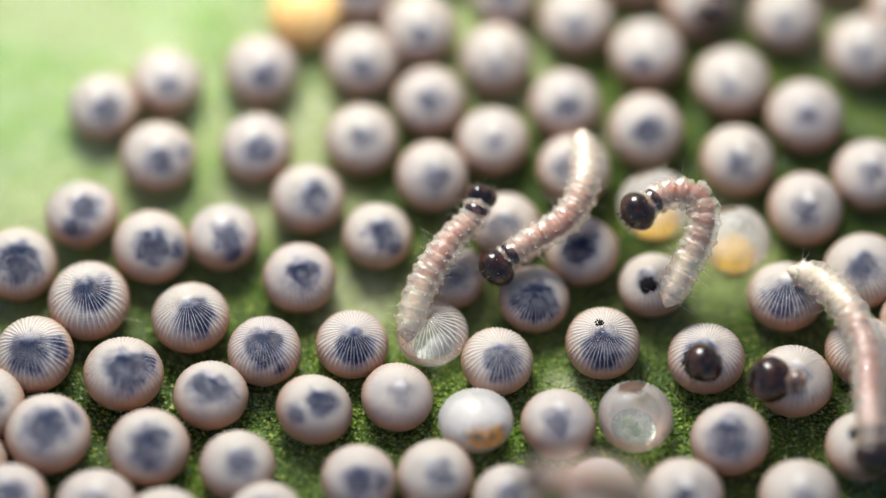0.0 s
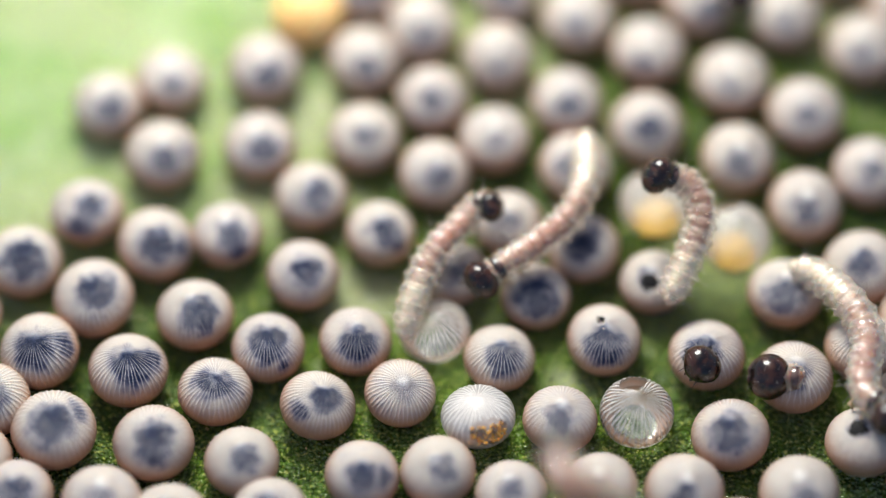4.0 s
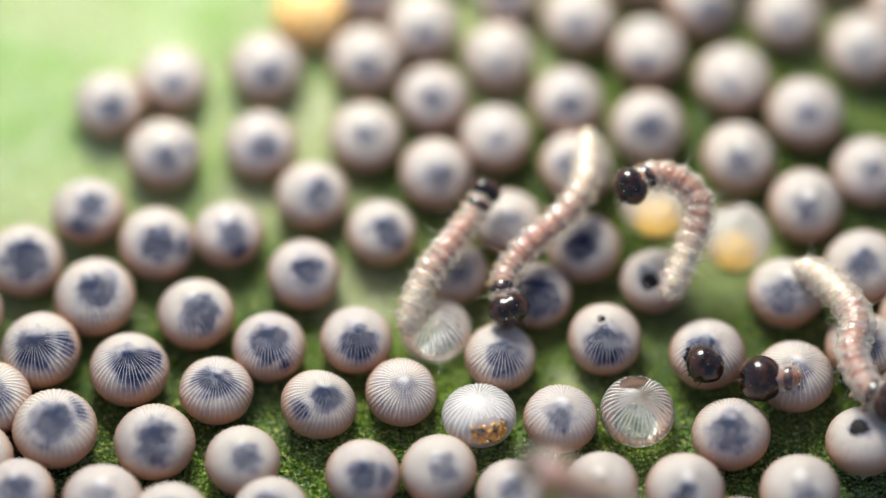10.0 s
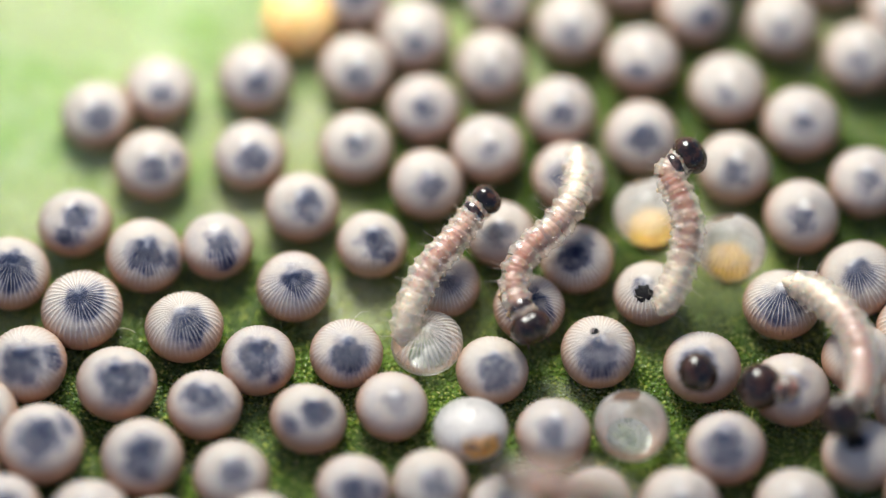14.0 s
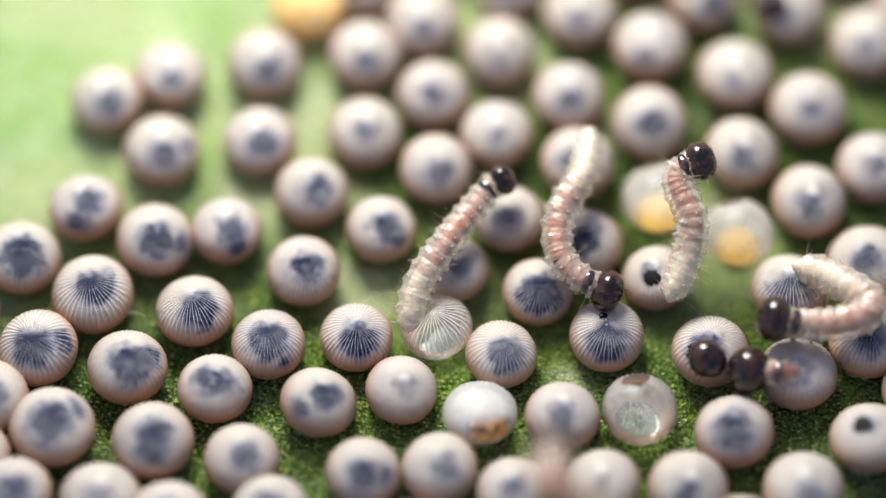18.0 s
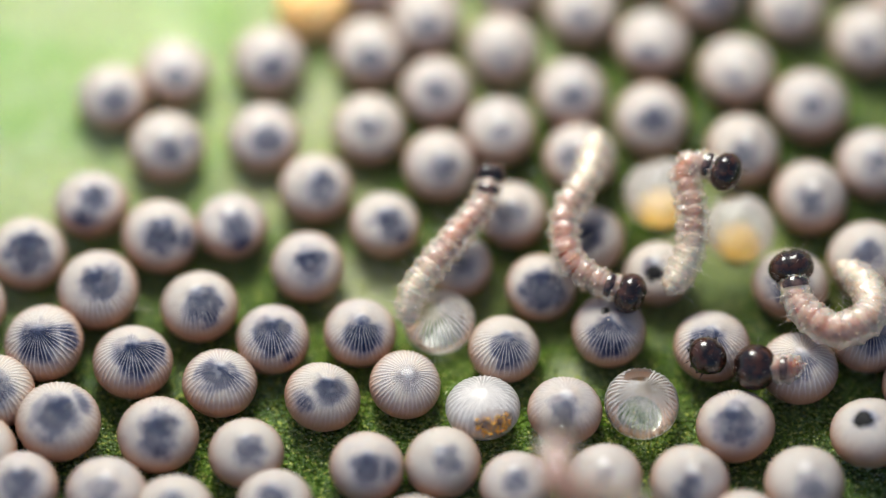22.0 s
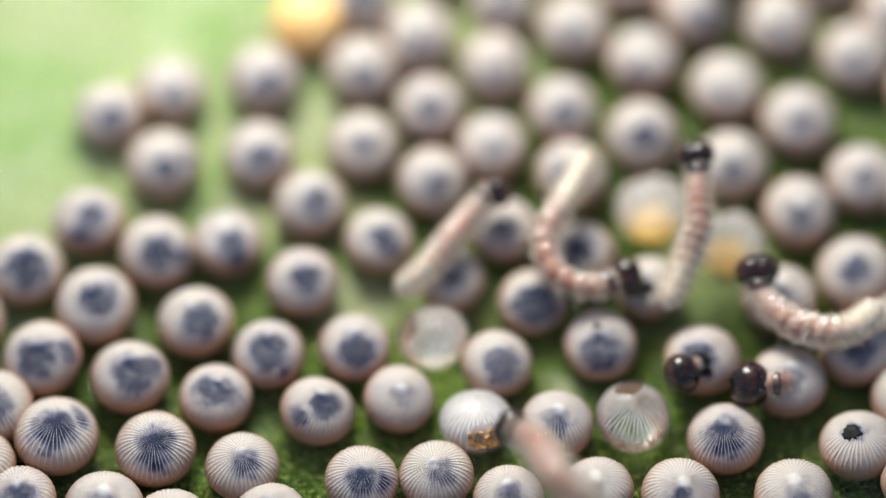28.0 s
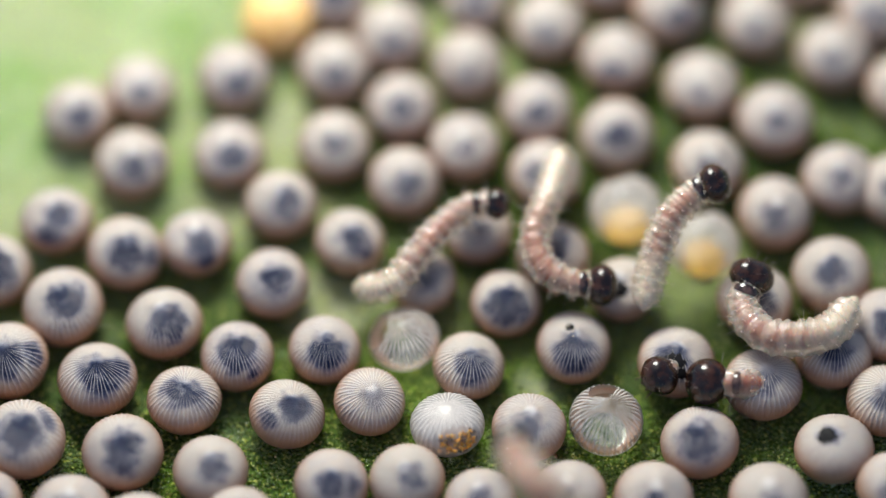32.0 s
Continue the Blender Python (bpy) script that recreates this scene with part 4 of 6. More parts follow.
def along(points, n):
    """n + 1 points at even steps of length along a smooth line through the points."""
    p = [points[0] * 2 - points[1], *points, points[-1] * 2 - points[-2]]
    fine = []
    for a, b, c, d in zip(p, p[1:], p[2:], p[3:]):
        for i in range(12):
            u = i / 12
            fine.append(0.5 * ((2 * b) + (c - a) * u + (2 * a - 5 * b + 4 * c - d) * u ** 2 + (3 * b - a - 3 * c + d) * u ** 3))
    fine.append(points[-1])
    run = [0.0]
    for a, b in zip(fine, fine[1:]):
        run.append(run[-1] + (b - a).length)
    out, k = [], 0
    for i in range(n + 1):
        want = run[-1] * i / n
        while k < len(run) - 2 and run[k + 1] < want:
            k += 1
        f = (want - run[k]) / max(1e-9, run[k + 1] - run[k])
        out.append(fine[k].lerp(fine[k + 1], min(1, f)))
    return out


def stand(origin, ahead, up):
    x = ahead.normalized()
    y = up.cross(x)
    y = y.normalized() if y.length > 0.05 else Vector((0, 1, 0))
    z = x.cross(y)
    m = Matrix((x, y, z)).transposed().to_4x4()
    m.translation = origin * MM
    return m


def key_worm(worm):
    rings, n = worm["rings"], len(worm["rings"])
    rows = [[] for _ in range(n + 1)]
    keys = sorted(worm["keys"], key=lambda k: k[0])
    if keys[-1][0] < 32:
        keys.append((32.0, keys[-1][1]))
    for t, pts in keys:
        line = along(pts, 2 * n + 1)
        for i in range(n):
            rows[i].append((t, stand(line[2 * i + 1], line[2 * i + 2] - line[2 * i], worm["up"])))
        rows[n].append((t, stand(line[-1], line[-1] - line[-3], worm["up"])))
    for ob, r in zip([*rings, worm["head"]], rows):
        walk(ob, r)


creeping = caterpillar("translucent cream caterpillar with red-brown back leaving its shell", 0.162, 0.15, peak=0.66)
reaching = caterpillar("cream and red-brown caterpillar stretched down between eggs", 0.165, 0.195, peak=0.66)
rearing = caterpillar("pinkish hairy caterpillar rearing up from a grey egg", 0.168, 0.19, peak=0.78)
roaming = caterpillar("pale caterpillar crawling over the eggs, black head raised", 0.18, 0.215, peak=0.7, span=2.7)
foreground = caterpillar("blurred reddish caterpillar rearing high above the leaf", 0.195, 0.18, flush=1.5, span=2.4)
wandering = caterpillar("pinkish caterpillar creeping in over the far eggs", 0.165, 0.18, peak=0.75, span=2.3)
emerging = caterpillar("black-headed caterpillar pushing out of its egg", 0.158, 0.215, first=7, plate_back=0.19, long=1.1, flush=1.7)
gnawing = caterpillar("black-headed caterpillar gnawing out of its egg", 0.13, 0.19, first=9, plate_back=0.20, long=1.0)


def raise_out(worm, tail, head, hump):
    """Lifts the body's line out of the shell, tail to head, arched between them."""
    for _, pts in worm["keys"]:
        for i, p in enumerate(pts):
            p += Vector((0, -0.53, 0.85)) * (tail + (head - tail) * i / (len(pts) - 1) + hump * math.sin(math.pi * i / (len(pts) - 1)))


def motions():
    bend(creeping, 0, (-0.340, -1.262, 0.323), (-0.244, -0.913, 0.557), (-0.083, -0.603, 0.683), (0.127, -0.284, 0.741), (0.338, -0.057, 0.798), (0.441, 0.186, 0.867))
    bend(creeping, 1, (-0.395, -1.253, 0.323), (-0.322, -0.933, 0.557), (-0.140, -0.654, 0.682), (0.103, -0.261, 0.742), (0.317, 0.027, 0.801), (0.409, 0.216, 0.868))
    bend(creeping, 2, (-0.407, -1.325, 0.323), (-0.299, -0.974, 0.556), (-0.150, -0.488, 0.686), (-0.029, -0.238, 0.742), (0.273, -0.059, 0.798), (0.437, 0.150, 0.865))
    bend(creeping, 3, (-0.419, -1.341, 0.323), (-0.322, -0.989, 0.556), (-0.159, -0.571, 0.684), (0.083, -0.180, 0.744), (0.388, 0.176, 0.807), (0.629, 0.047, 0.862))
    bend(creeping, 6, (-0.367, -1.252, 0.323), (-0.289, -0.905, 0.557), (-0.111, -0.562, 0.684), (0.189, -0.384, 0.738), (0.339, -0.137, 0.795), (0.219, 0.021, 0.861))
    bend(creeping, 7, (-0.367, -1.276, 0.323), (-0.288, -0.959, 0.557), (-0.107, -0.646, 0.682), (0.135, -0.325, 0.740), (0.336, -0.040, 0.799), (0.458, 0.170, 0.866))
    bend(creeping, 8, (-0.364, -1.266, 0.323), (-0.286, -0.949, 0.557), (-0.105, -0.636, 0.682), (0.137, -0.315, 0.740), (0.338, 0.006, 0.800), (0.441, 0.229, 0.869))
    bend(creeping, 9, (-0.386, -1.261, 0.323), (-0.313, -0.979, 0.556), (-0.115, -0.668, 0.682), (0.127, -0.313, 0.740), (0.340, 0.008, 0.800), (0.461, 0.237, 0.869))
    bend(creeping, 10, (-0.379, -1.258, 0.323), (-0.300, -0.961, 0.557), (-0.120, -0.647, 0.682), (0.122, -0.326, 0.740), (0.335, -0.004, 0.800), (0.457, 0.220, 0.868))
    bend(creeping, 11, (-0.318, -1.144, 0.324), (-0.270, -0.764, 0.560), (-0.121, -0.421, 0.687), (0.148, -0.244, 0.742), (0.358, -0.032, 0.799), (0.448, 0.159, 0.866))
    bend(creeping, 12, (-0.367, -1.254, 0.323), (-0.295, -0.973, 0.556), (-0.114, -0.627, 0.682), (0.097, -0.167, 0.744), (0.370, 0.118, 0.804), (0.539, 0.200, 0.867))
    bend(creeping, 13, (-0.358, -1.217, 0.324), (-0.279, -0.934, 0.557), (-0.068, -0.481, 0.686), (0.174, -0.195, 0.744), (0.418, 0.091, 0.803), (0.509, 0.244, 0.869))
    bend(creeping, 14, (-0.341, -1.217, 0.324), (-0.263, -0.906, 0.557), (-0.055, -0.495, 0.685), (0.185, -0.215, 0.743), (0.425, 0.136, 0.805), (0.557, 0.251, 0.869))
    bend(creeping, 15, (-0.347, -1.276, 0.323), (-0.269, -0.930, 0.557), (-0.079, -0.588, 0.683), (0.190, -0.204, 0.743), (0.401, 0.147, 0.805), (0.491, 0.297, 0.871))
    bend(creeping, 15.5, (-0.378, -1.298, 0.323), (-0.283, -0.957, 0.557), (-0.065, -0.550, 0.684), (0.202, -0.169, 0.744), (0.441, 0.178, 0.807), (0.531, 0.278, 0.871))
    bend(creeping, 17.5, (-0.364, -1.226, 0.324), (-0.275, -0.880, 0.558), (-0.066, -0.538, 0.684), (0.233, -0.118, 0.746), (0.474, 0.198, 0.807), (0.593, 0.251, 0.869))
    bend(creeping, 18, (-0.382, -1.243, 0.323), (-0.286, -0.859, 0.558), (-0.064, -0.514, 0.685), (0.238, -0.091, 0.747), (0.480, 0.228, 0.809), (0.631, 0.309, 0.872))
    bend(creeping, 19, (-0.393, -1.260, 0.323), (-0.296, -0.911, 0.557), (-0.074, -0.531, 0.685), (0.167, -0.177, 0.744), (0.501, 0.248, 0.809), (0.652, 0.364, 0.874))
    bend(creeping, 20, (-0.413, -1.271, 0.323), (-0.335, -0.991, 0.556), (-0.155, -0.645, 0.682), (0.085, -0.292, 0.741), (0.388, -0.007, 0.800), (0.437, 0.285, 0.871))
    bend(creeping, 21, (-0.422, -1.255, 0.323), (-0.343, -1.009, 0.556), (-0.163, -0.662, 0.682), (0.108, -0.343, 0.739), (0.381, -0.023, 0.799), (0.474, 0.291, 0.871))
    bend(creeping, 22, (-0.419, -1.234, 0.323), (-0.370, -0.986, 0.556), (-0.159, -0.709, 0.681), (0.113, -0.353, 0.739), (0.387, 0.003, 0.800), (0.467, 0.318, 0.872))
    bend(creeping, 23, (-0.396, -1.292, 0.323), (-0.307, -0.949, 0.557), (-0.158, -0.538, 0.684), (0.110, -0.154, 0.745), (0.379, 0.093, 0.803), (0.482, 0.319, 0.872))
    bend(creeping, 24, (-0.410, -1.243, 0.323), (-0.331, -0.927, 0.557), (-0.151, -0.581, 0.683), (0.091, -0.191, 0.744), (0.364, 0.094, 0.803), (0.578, 0.444, 0.878))
    bend(creeping, 25, (-0.424, -1.252, 0.323), (-0.327, -0.903, 0.557), (-0.135, -0.558, 0.684), (0.137, -0.134, 0.746), (0.409, 0.115, 0.804), (0.441, 0.464, 0.879))
    bend(creeping, 25.5, (-0.390, -1.264, 0.323), (-0.288, -0.915, 0.557), (-0.108, -0.570, 0.684), (0.194, -0.146, 0.745), (0.436, 0.139, 0.805), (0.546, 0.417, 0.877))
    bend(creeping, 27.5, (-0.418, -0.738, 0.330), (-0.251, -0.664, 0.562), (-0.006, -0.419, 0.687), (0.239, -0.130, 0.746), (0.455, 0.159, 0.806), (0.591, 0.299, 0.871))
    bend(creeping, 28, (-0.460, -0.620, 0.333), (-0.212, -0.547, 0.564), (0.034, -0.301, 0.690), (0.281, 0.024, 0.751), (0.498, 0.277, 0.811), (0.634, 0.311, 0.872))
    bend(creeping, 29, (-0.502, -0.589, 0.333), (-0.224, -0.587, 0.563), (0.051, -0.272, 0.691), (0.296, 0.016, 0.751), (0.511, 0.268, 0.810), (0.695, 0.301, 0.872))
    bend(creeping, 30, (-0.585, -0.473, 0.336), (-0.244, -0.684, 0.561), (-0.030, -0.332, 0.690), (0.185, -0.008, 0.750), (0.554, 0.174, 0.806), (0.890, 0.065, 0.862))
    bend(creeping, 30.5, (-0.563, -0.504, 0.335), (-0.185, -0.609, 0.563), (0.004, -0.216, 0.693), (0.255, 0.112, 0.754), (0.569, 0.223, 0.808), (0.911, 0.147, 0.865))
    bend(creeping, 31, (-0.388, -0.661, 0.332), (-0.112, -0.555, 0.564), (0.101, -0.243, 0.692), (0.374, 0.042, 0.751), (0.679, 0.221, 0.808), (0.909, 0.148, 0.865))
    bend(creeping, 32, (-0.603, -0.568, 0.334), (-0.234, -0.673, 0.561), (0.039, -0.395, 0.688), (0.343, -0.040, 0.749), (0.648, 0.175, 0.806), (0.921, 0.158, 0.866))
    bend(reaching, 0, (1.530, 1.006, 0.866), (1.549, 0.383, 0.875), (1.363, -0.034, 0.799), (1.061, -0.242, 0.732), (0.759, -0.415, 0.667), (0.597, -0.552, 0.614))
    bend(reaching, 1, (1.584, 1.010, 0.867), (1.573, 0.380, 0.875), (1.322, -0.114, 0.796), (1.017, -0.254, 0.732), (0.712, -0.358, 0.669), (0.529, -0.505, 0.615))
    bend(reaching, 2, (1.561, 0.987, 0.865), (1.517, 0.256, 0.870), (1.270, -0.129, 0.796), (0.967, -0.302, 0.730), (0.634, -0.510, 0.665), (0.484, -0.620, 0.613))
    bend(reaching, 3, (1.558, 1.013, 0.867), (1.544, 0.315, 0.872), (1.326, -0.106, 0.796), (1.022, -0.315, 0.730), (0.658, -0.489, 0.666), (0.445, -0.634, 0.612))
    bend(reaching, 6, (1.556, 0.935, 0.862), (1.514, 0.314, 0.872), (1.299, -0.102, 0.797), (0.998, -0.308, 0.730), (0.696, -0.688, 0.661), (0.384, -1.039, 0.606))
    bend(reaching, 7, (1.580, 1.009, 0.867), (1.539, 0.417, 0.877), (1.321, -0.004, 0.800), (0.954, -0.319, 0.730), (0.618, -0.739, 0.660), (0.496, -1.059, 0.605))
    bend(reaching, 8, (1.580, 0.984, 0.865), (1.539, 0.393, 0.875), (1.322, 0.007, 0.800), (0.925, -0.344, 0.729), (0.620, -0.728, 0.660), (0.528, -1.062, 0.605))
    bend(reaching, 9, (1.568, 0.983, 0.865), (1.527, 0.392, 0.875), (1.309, -0.028, 0.799), (0.913, -0.377, 0.728), (0.609, -0.760, 0.660), (0.528, -1.149, 0.604))
    bend(reaching, 10, (1.568, 1.012, 0.867), (1.525, 0.348, 0.874), (1.308, -0.038, 0.799), (0.880, -0.424, 0.727), (0.636, -0.809, 0.659), (0.695, -1.116, 0.605))
    bend(reaching, 11, (1.541, 0.965, 0.864), (1.500, 0.312, 0.872), (1.196, -0.067, 0.798), (0.805, -0.377, 0.728), (0.713, -0.824, 0.659), (0.830, -1.152, 0.604))
    bend(reaching, 12, (1.535, 0.987, 0.865), (1.493, 0.326, 0.873), (1.216, -0.128, 0.796), (0.851, -0.371, 0.729), (0.668, -0.754, 0.660), (0.666, -1.073, 0.605))
    bend(reaching, 13, (1.526, 0.963, 0.864), (1.485, 0.301, 0.872), (1.206, -0.155, 0.795), (0.901, -0.470, 0.726), (0.778, -0.854, 0.658), (0.818, -1.229, 0.603))
    bend(reaching, 14, (1.547, 0.924, 0.862), (1.507, 0.341, 0.873), (1.292, -0.038, 0.799), (0.961, -0.347, 0.729), (0.839, -0.726, 0.660), (1.013, -1.178, 0.604))
    bend(reaching, 15, (1.523, 0.936, 0.862), (1.452, 0.283, 0.871), (1.208, -0.062, 0.798), (1.026, -0.406, 0.728), (1.202, -0.715, 0.661), (1.471, -0.720, 0.611))
    bend(reaching, 15.5, (1.555, 0.960, 0.864), (1.453, 0.311, 0.872), (1.180, -0.133, 0.796), (1.118, -0.439, 0.727), (1.321, -0.746, 0.660), (1.644, -0.887, 0.608))
    bend(reaching, 17.5, (1.567, 0.954, 0.863), (1.465, 0.335, 0.873), (1.221, -0.045, 0.798), (1.186, -0.494, 0.725), (1.391, -0.803, 0.659), (1.735, -0.946, 0.607))
    bend(reaching, 18, (1.580, 0.954, 0.863), (1.478, 0.365, 0.874), (1.232, -0.087, 0.797), (1.227, -0.539, 0.724), (1.434, -0.781, 0.659), (1.733, -0.925, 0.607))
    bend(reaching, 19, (1.633, 0.974, 0.865), (1.500, 0.350, 0.874), (1.283, -0.103, 0.797), (1.278, -0.521, 0.725), (1.515, -0.798, 0.659), (1.906, -0.837, 0.608))
    bend(reaching, 20, (1.674, 0.966, 0.864), (1.539, 0.306, 0.872), (1.292, -0.148, 0.795), (1.316, -0.600, 0.723), (1.554, -0.842, 0.658), (1.912, -1.021, 0.606))
    bend(reaching, 21, (1.670, 0.952, 0.863), (1.535, 0.291, 0.871), (1.287, -0.164, 0.795), (1.312, -0.617, 0.723), (1.551, -0.826, 0.659), (1.972, -0.900, 0.607))
    bend(reaching, 22, (1.648, 0.875, 0.859), (1.483, 0.248, 0.869), (1.266, -0.138, 0.795), (1.291, -0.593, 0.723), (1.530, -0.837, 0.658), (1.950, -1.017, 0.606))
    bend(reaching, 23, (1.617, 0.812, 0.856), (1.485, 0.194, 0.867), (1.241, -0.254, 0.792), (1.293, -0.771, 0.720), (1.558, -0.975, 0.656), (2.033, -1.014, 0.606))
    bend(reaching, 24, (1.651, 0.893, 0.860), (1.486, 0.232, 0.869), (1.269, -0.222, 0.793), (1.294, -0.641, 0.722), (1.593, -0.849, 0.658), (1.927, -0.783, 0.609))
    bend(reaching, 25, (1.662, 0.876, 0.859), (1.498, 0.252, 0.870), (1.251, -0.201, 0.793), (1.275, -0.653, 0.722), (1.573, -0.861, 0.658), (1.938, -0.726, 0.610))
    bend(reaching, 25.5, (1.659, 0.865, 0.859), (1.464, 0.241, 0.869), (1.217, -0.212, 0.793), (1.302, -0.665, 0.722), (1.570, -0.872, 0.658), (1.934, -0.772, 0.610))
    bend(reaching, 27.5, (1.666, 0.895, 0.860), (1.406, 0.192, 0.867), (1.187, -0.198, 0.794), (1.275, -0.586, 0.723), (1.577, -0.798, 0.659), (1.977, -0.732, 0.610))
    bend(reaching, 28, (1.650, 0.833, 0.857), (1.328, 0.166, 0.866), (1.139, -0.224, 0.793), (1.226, -0.613, 0.723), (1.591, -0.790, 0.659), (2.024, -0.620, 0.613))
    bend(reaching, 29, (1.656, 0.858, 0.858), (1.337, 0.229, 0.869), (1.118, -0.229, 0.793), (1.267, -0.616, 0.723), (1.631, -0.756, 0.660), (2.073, -0.635, 0.612))
    bend(reaching, 30, (1.641, 0.872, 0.859), (1.415, 0.277, 0.871), (1.257, -0.112, 0.796), (1.405, -0.501, 0.725), (1.708, -0.712, 0.661), (2.075, -0.753, 0.610))
    bend(reaching, 30.5, (1.612, 0.853, 0.858), (1.350, 0.251, 0.870), (1.281, -0.144, 0.795), (1.493, -0.540, 0.724), (1.801, -0.686, 0.661), (2.209, -0.588, 0.613))
    bend(reaching, 31, (1.662, 0.805, 0.855), (1.439, 0.216, 0.868), (1.312, -0.238, 0.792), (1.459, -0.587, 0.723), (1.761, -0.657, 0.662), (2.160, -0.488, 0.616))
    bend(reaching, 32, (1.633, 0.867, 0.859), (1.470, 0.241, 0.869), (1.313, -0.214, 0.793), (1.430, -0.564, 0.724), (1.701, -0.703, 0.661), (2.035, -0.709, 0.611))
    bend(rearing, 0, (2.405, -0.973, 0.546), (2.613, -0.626, 0.782), (2.792, -0.274, 1.011), (2.734, -0.001, 1.140), (2.401, -0.004, 1.200), (2.083, -0.244, 1.242))
    bend(rearing, 1, (2.407, -0.996, 0.546), (2.620, -0.572, 0.784), (2.741, -0.215, 1.013), (2.623, 0.133, 1.145), (2.347, 0.130, 1.205), (2.100, -0.007, 1.250))
    bend(rearing, 2, (2.376, -0.967, 0.546), (2.588, -0.548, 0.784), (2.770, -0.125, 1.016), (2.622, 0.184, 1.147), (2.348, 0.181, 1.207), (2.150, 0.037, 1.251))
    bend(rearing, 3, (2.404, -0.984, 0.546), (2.616, -0.564, 0.784), (2.771, -0.069, 1.018), (2.592, 0.207, 1.148), (2.349, 0.239, 1.209), (2.103, 0.159, 1.256))
    bend(rearing, 6, (2.426, -0.967, 0.546), (2.633, -0.622, 0.783), (2.812, -0.273, 1.011), (2.915, -0.001, 1.140), (2.856, 0.100, 1.204), (2.874, 0.193, 1.257))
    bend(rearing, 7, (2.399, -0.953, 0.547), (2.640, -0.602, 0.783), (2.821, -0.247, 1.012), (2.894, -0.006, 1.140), (2.820, 0.026, 1.201), (2.703, -0.166, 1.244))
    bend(rearing, 8, (2.401, -0.941, 0.547), (2.642, -0.590, 0.783), (2.852, -0.235, 1.012), (2.827, 0.146, 1.145), (2.551, 0.108, 1.204), (2.271, -0.155, 1.245))
    bend(rearing, 9, (2.416, -0.939, 0.547), (2.657, -0.554, 0.784), (2.868, -0.200, 1.013), (2.751, 0.145, 1.145), (2.449, 0.212, 1.208), (2.174, 0.146, 1.255))
    bend(rearing, 10, (2.389, -0.951, 0.547), (2.602, -0.529, 0.785), (2.754, -0.103, 1.017), (2.574, 0.138, 1.145), (2.270, 0.205, 1.208), (1.992, 0.032, 1.251))
    bend(rearing, 11, (2.411, -0.965, 0.546), (2.650, -0.552, 0.784), (2.713, -0.065, 1.018), (2.474, 0.137, 1.145), (2.176, 0.238, 1.209), (1.875, 0.172, 1.256))
    bend(rearing, 12, (2.411, -1.037, 0.546), (2.623, -0.618, 0.783), (2.654, -0.195, 1.014), (2.476, 0.080, 1.143), (2.174, 0.182, 1.207), (1.882, 0.116, 1.254))
    bend(rearing, 13, (2.408, -1.032, 0.546), (2.621, -0.575, 0.784), (2.683, -0.150, 1.015), (2.503, 0.126, 1.145), (2.233, 0.334, 1.213), (2.162, 0.478, 1.269))
    bend(rearing, 14, (2.385, -0.971, 0.546), (2.594, -0.592, 0.783), (2.685, -0.175, 1.014), (2.570, 0.165, 1.146), (2.483, 0.369, 1.214), (2.707, 0.545, 1.272))
    bend(rearing, 15, (2.420, -0.995, 0.546), (2.568, -0.651, 0.782), (2.659, -0.234, 1.012), (2.514, 0.106, 1.144), (2.397, 0.276, 1.211), (2.399, 0.438, 1.267))
    bend(rearing, 15.5, (2.377, -1.091, 0.545), (2.583, -0.753, 0.780), (2.673, -0.341, 1.009), (2.530, -0.005, 1.140), (2.446, 0.232, 1.209), (2.448, 0.406, 1.266))
    bend(rearing, 17.5, (2.372, -1.013, 0.546), (2.552, -0.600, 0.783), (2.611, -0.252, 1.012), (2.496, 0.088, 1.143), (2.497, 0.223, 1.208), (2.692, 0.261, 1.260))
    bend(rearing, 18, (2.392, -0.993, 0.546), (2.571, -0.646, 0.782), (2.630, -0.294, 1.011), (2.485, 0.049, 1.142), (2.517, 0.220, 1.208), (2.726, 0.293, 1.261))
    bend(rearing, 19, (2.384, -1.010, 0.546), (2.563, -0.662, 0.782), (2.625, -0.241, 1.012), (2.509, 0.103, 1.144), (2.571, 0.274, 1.210), (2.823, 0.159, 1.256))
    bend(rearing, 20, (2.395, -0.985, 0.546), (2.604, -0.637, 0.782), (2.636, -0.215, 1.013), (2.520, 0.129, 1.145), (2.613, 0.335, 1.213), (2.829, 0.234, 1.259))
    bend(rearing, 21, (2.363, -1.004, 0.546), (2.604, -0.585, 0.783), (2.634, -0.232, 1.012), (2.518, 0.113, 1.144), (2.611, 0.285, 1.211), (2.865, 0.218, 1.258))
    bend(rearing, 22, (2.375, -0.981, 0.546), (2.585, -0.630, 0.782), (2.617, -0.205, 1.013), (2.531, 0.141, 1.145), (2.682, 0.243, 1.209), (2.977, 0.106, 1.254))
    bend(rearing, 23, (2.360, -1.046, 0.545), (2.597, -0.670, 0.782), (2.656, -0.323, 1.010), (2.484, 0.085, 1.143), (2.606, 0.289, 1.211), (2.933, 0.395, 1.266))
    bend(rearing, 24, (2.407, -0.922, 0.547), (2.677, -0.573, 0.784), (2.737, -0.220, 1.013), (2.560, 0.090, 1.143), (2.228, 0.157, 1.206), (1.912, 0.104, 1.254))
    bend(rearing, 25, (2.413, -1.004, 0.546), (2.591, -0.692, 0.781), (2.711, -0.340, 1.009), (2.718, 0.073, 1.143), (2.694, 0.385, 1.215), (2.699, 0.633, 1.277))
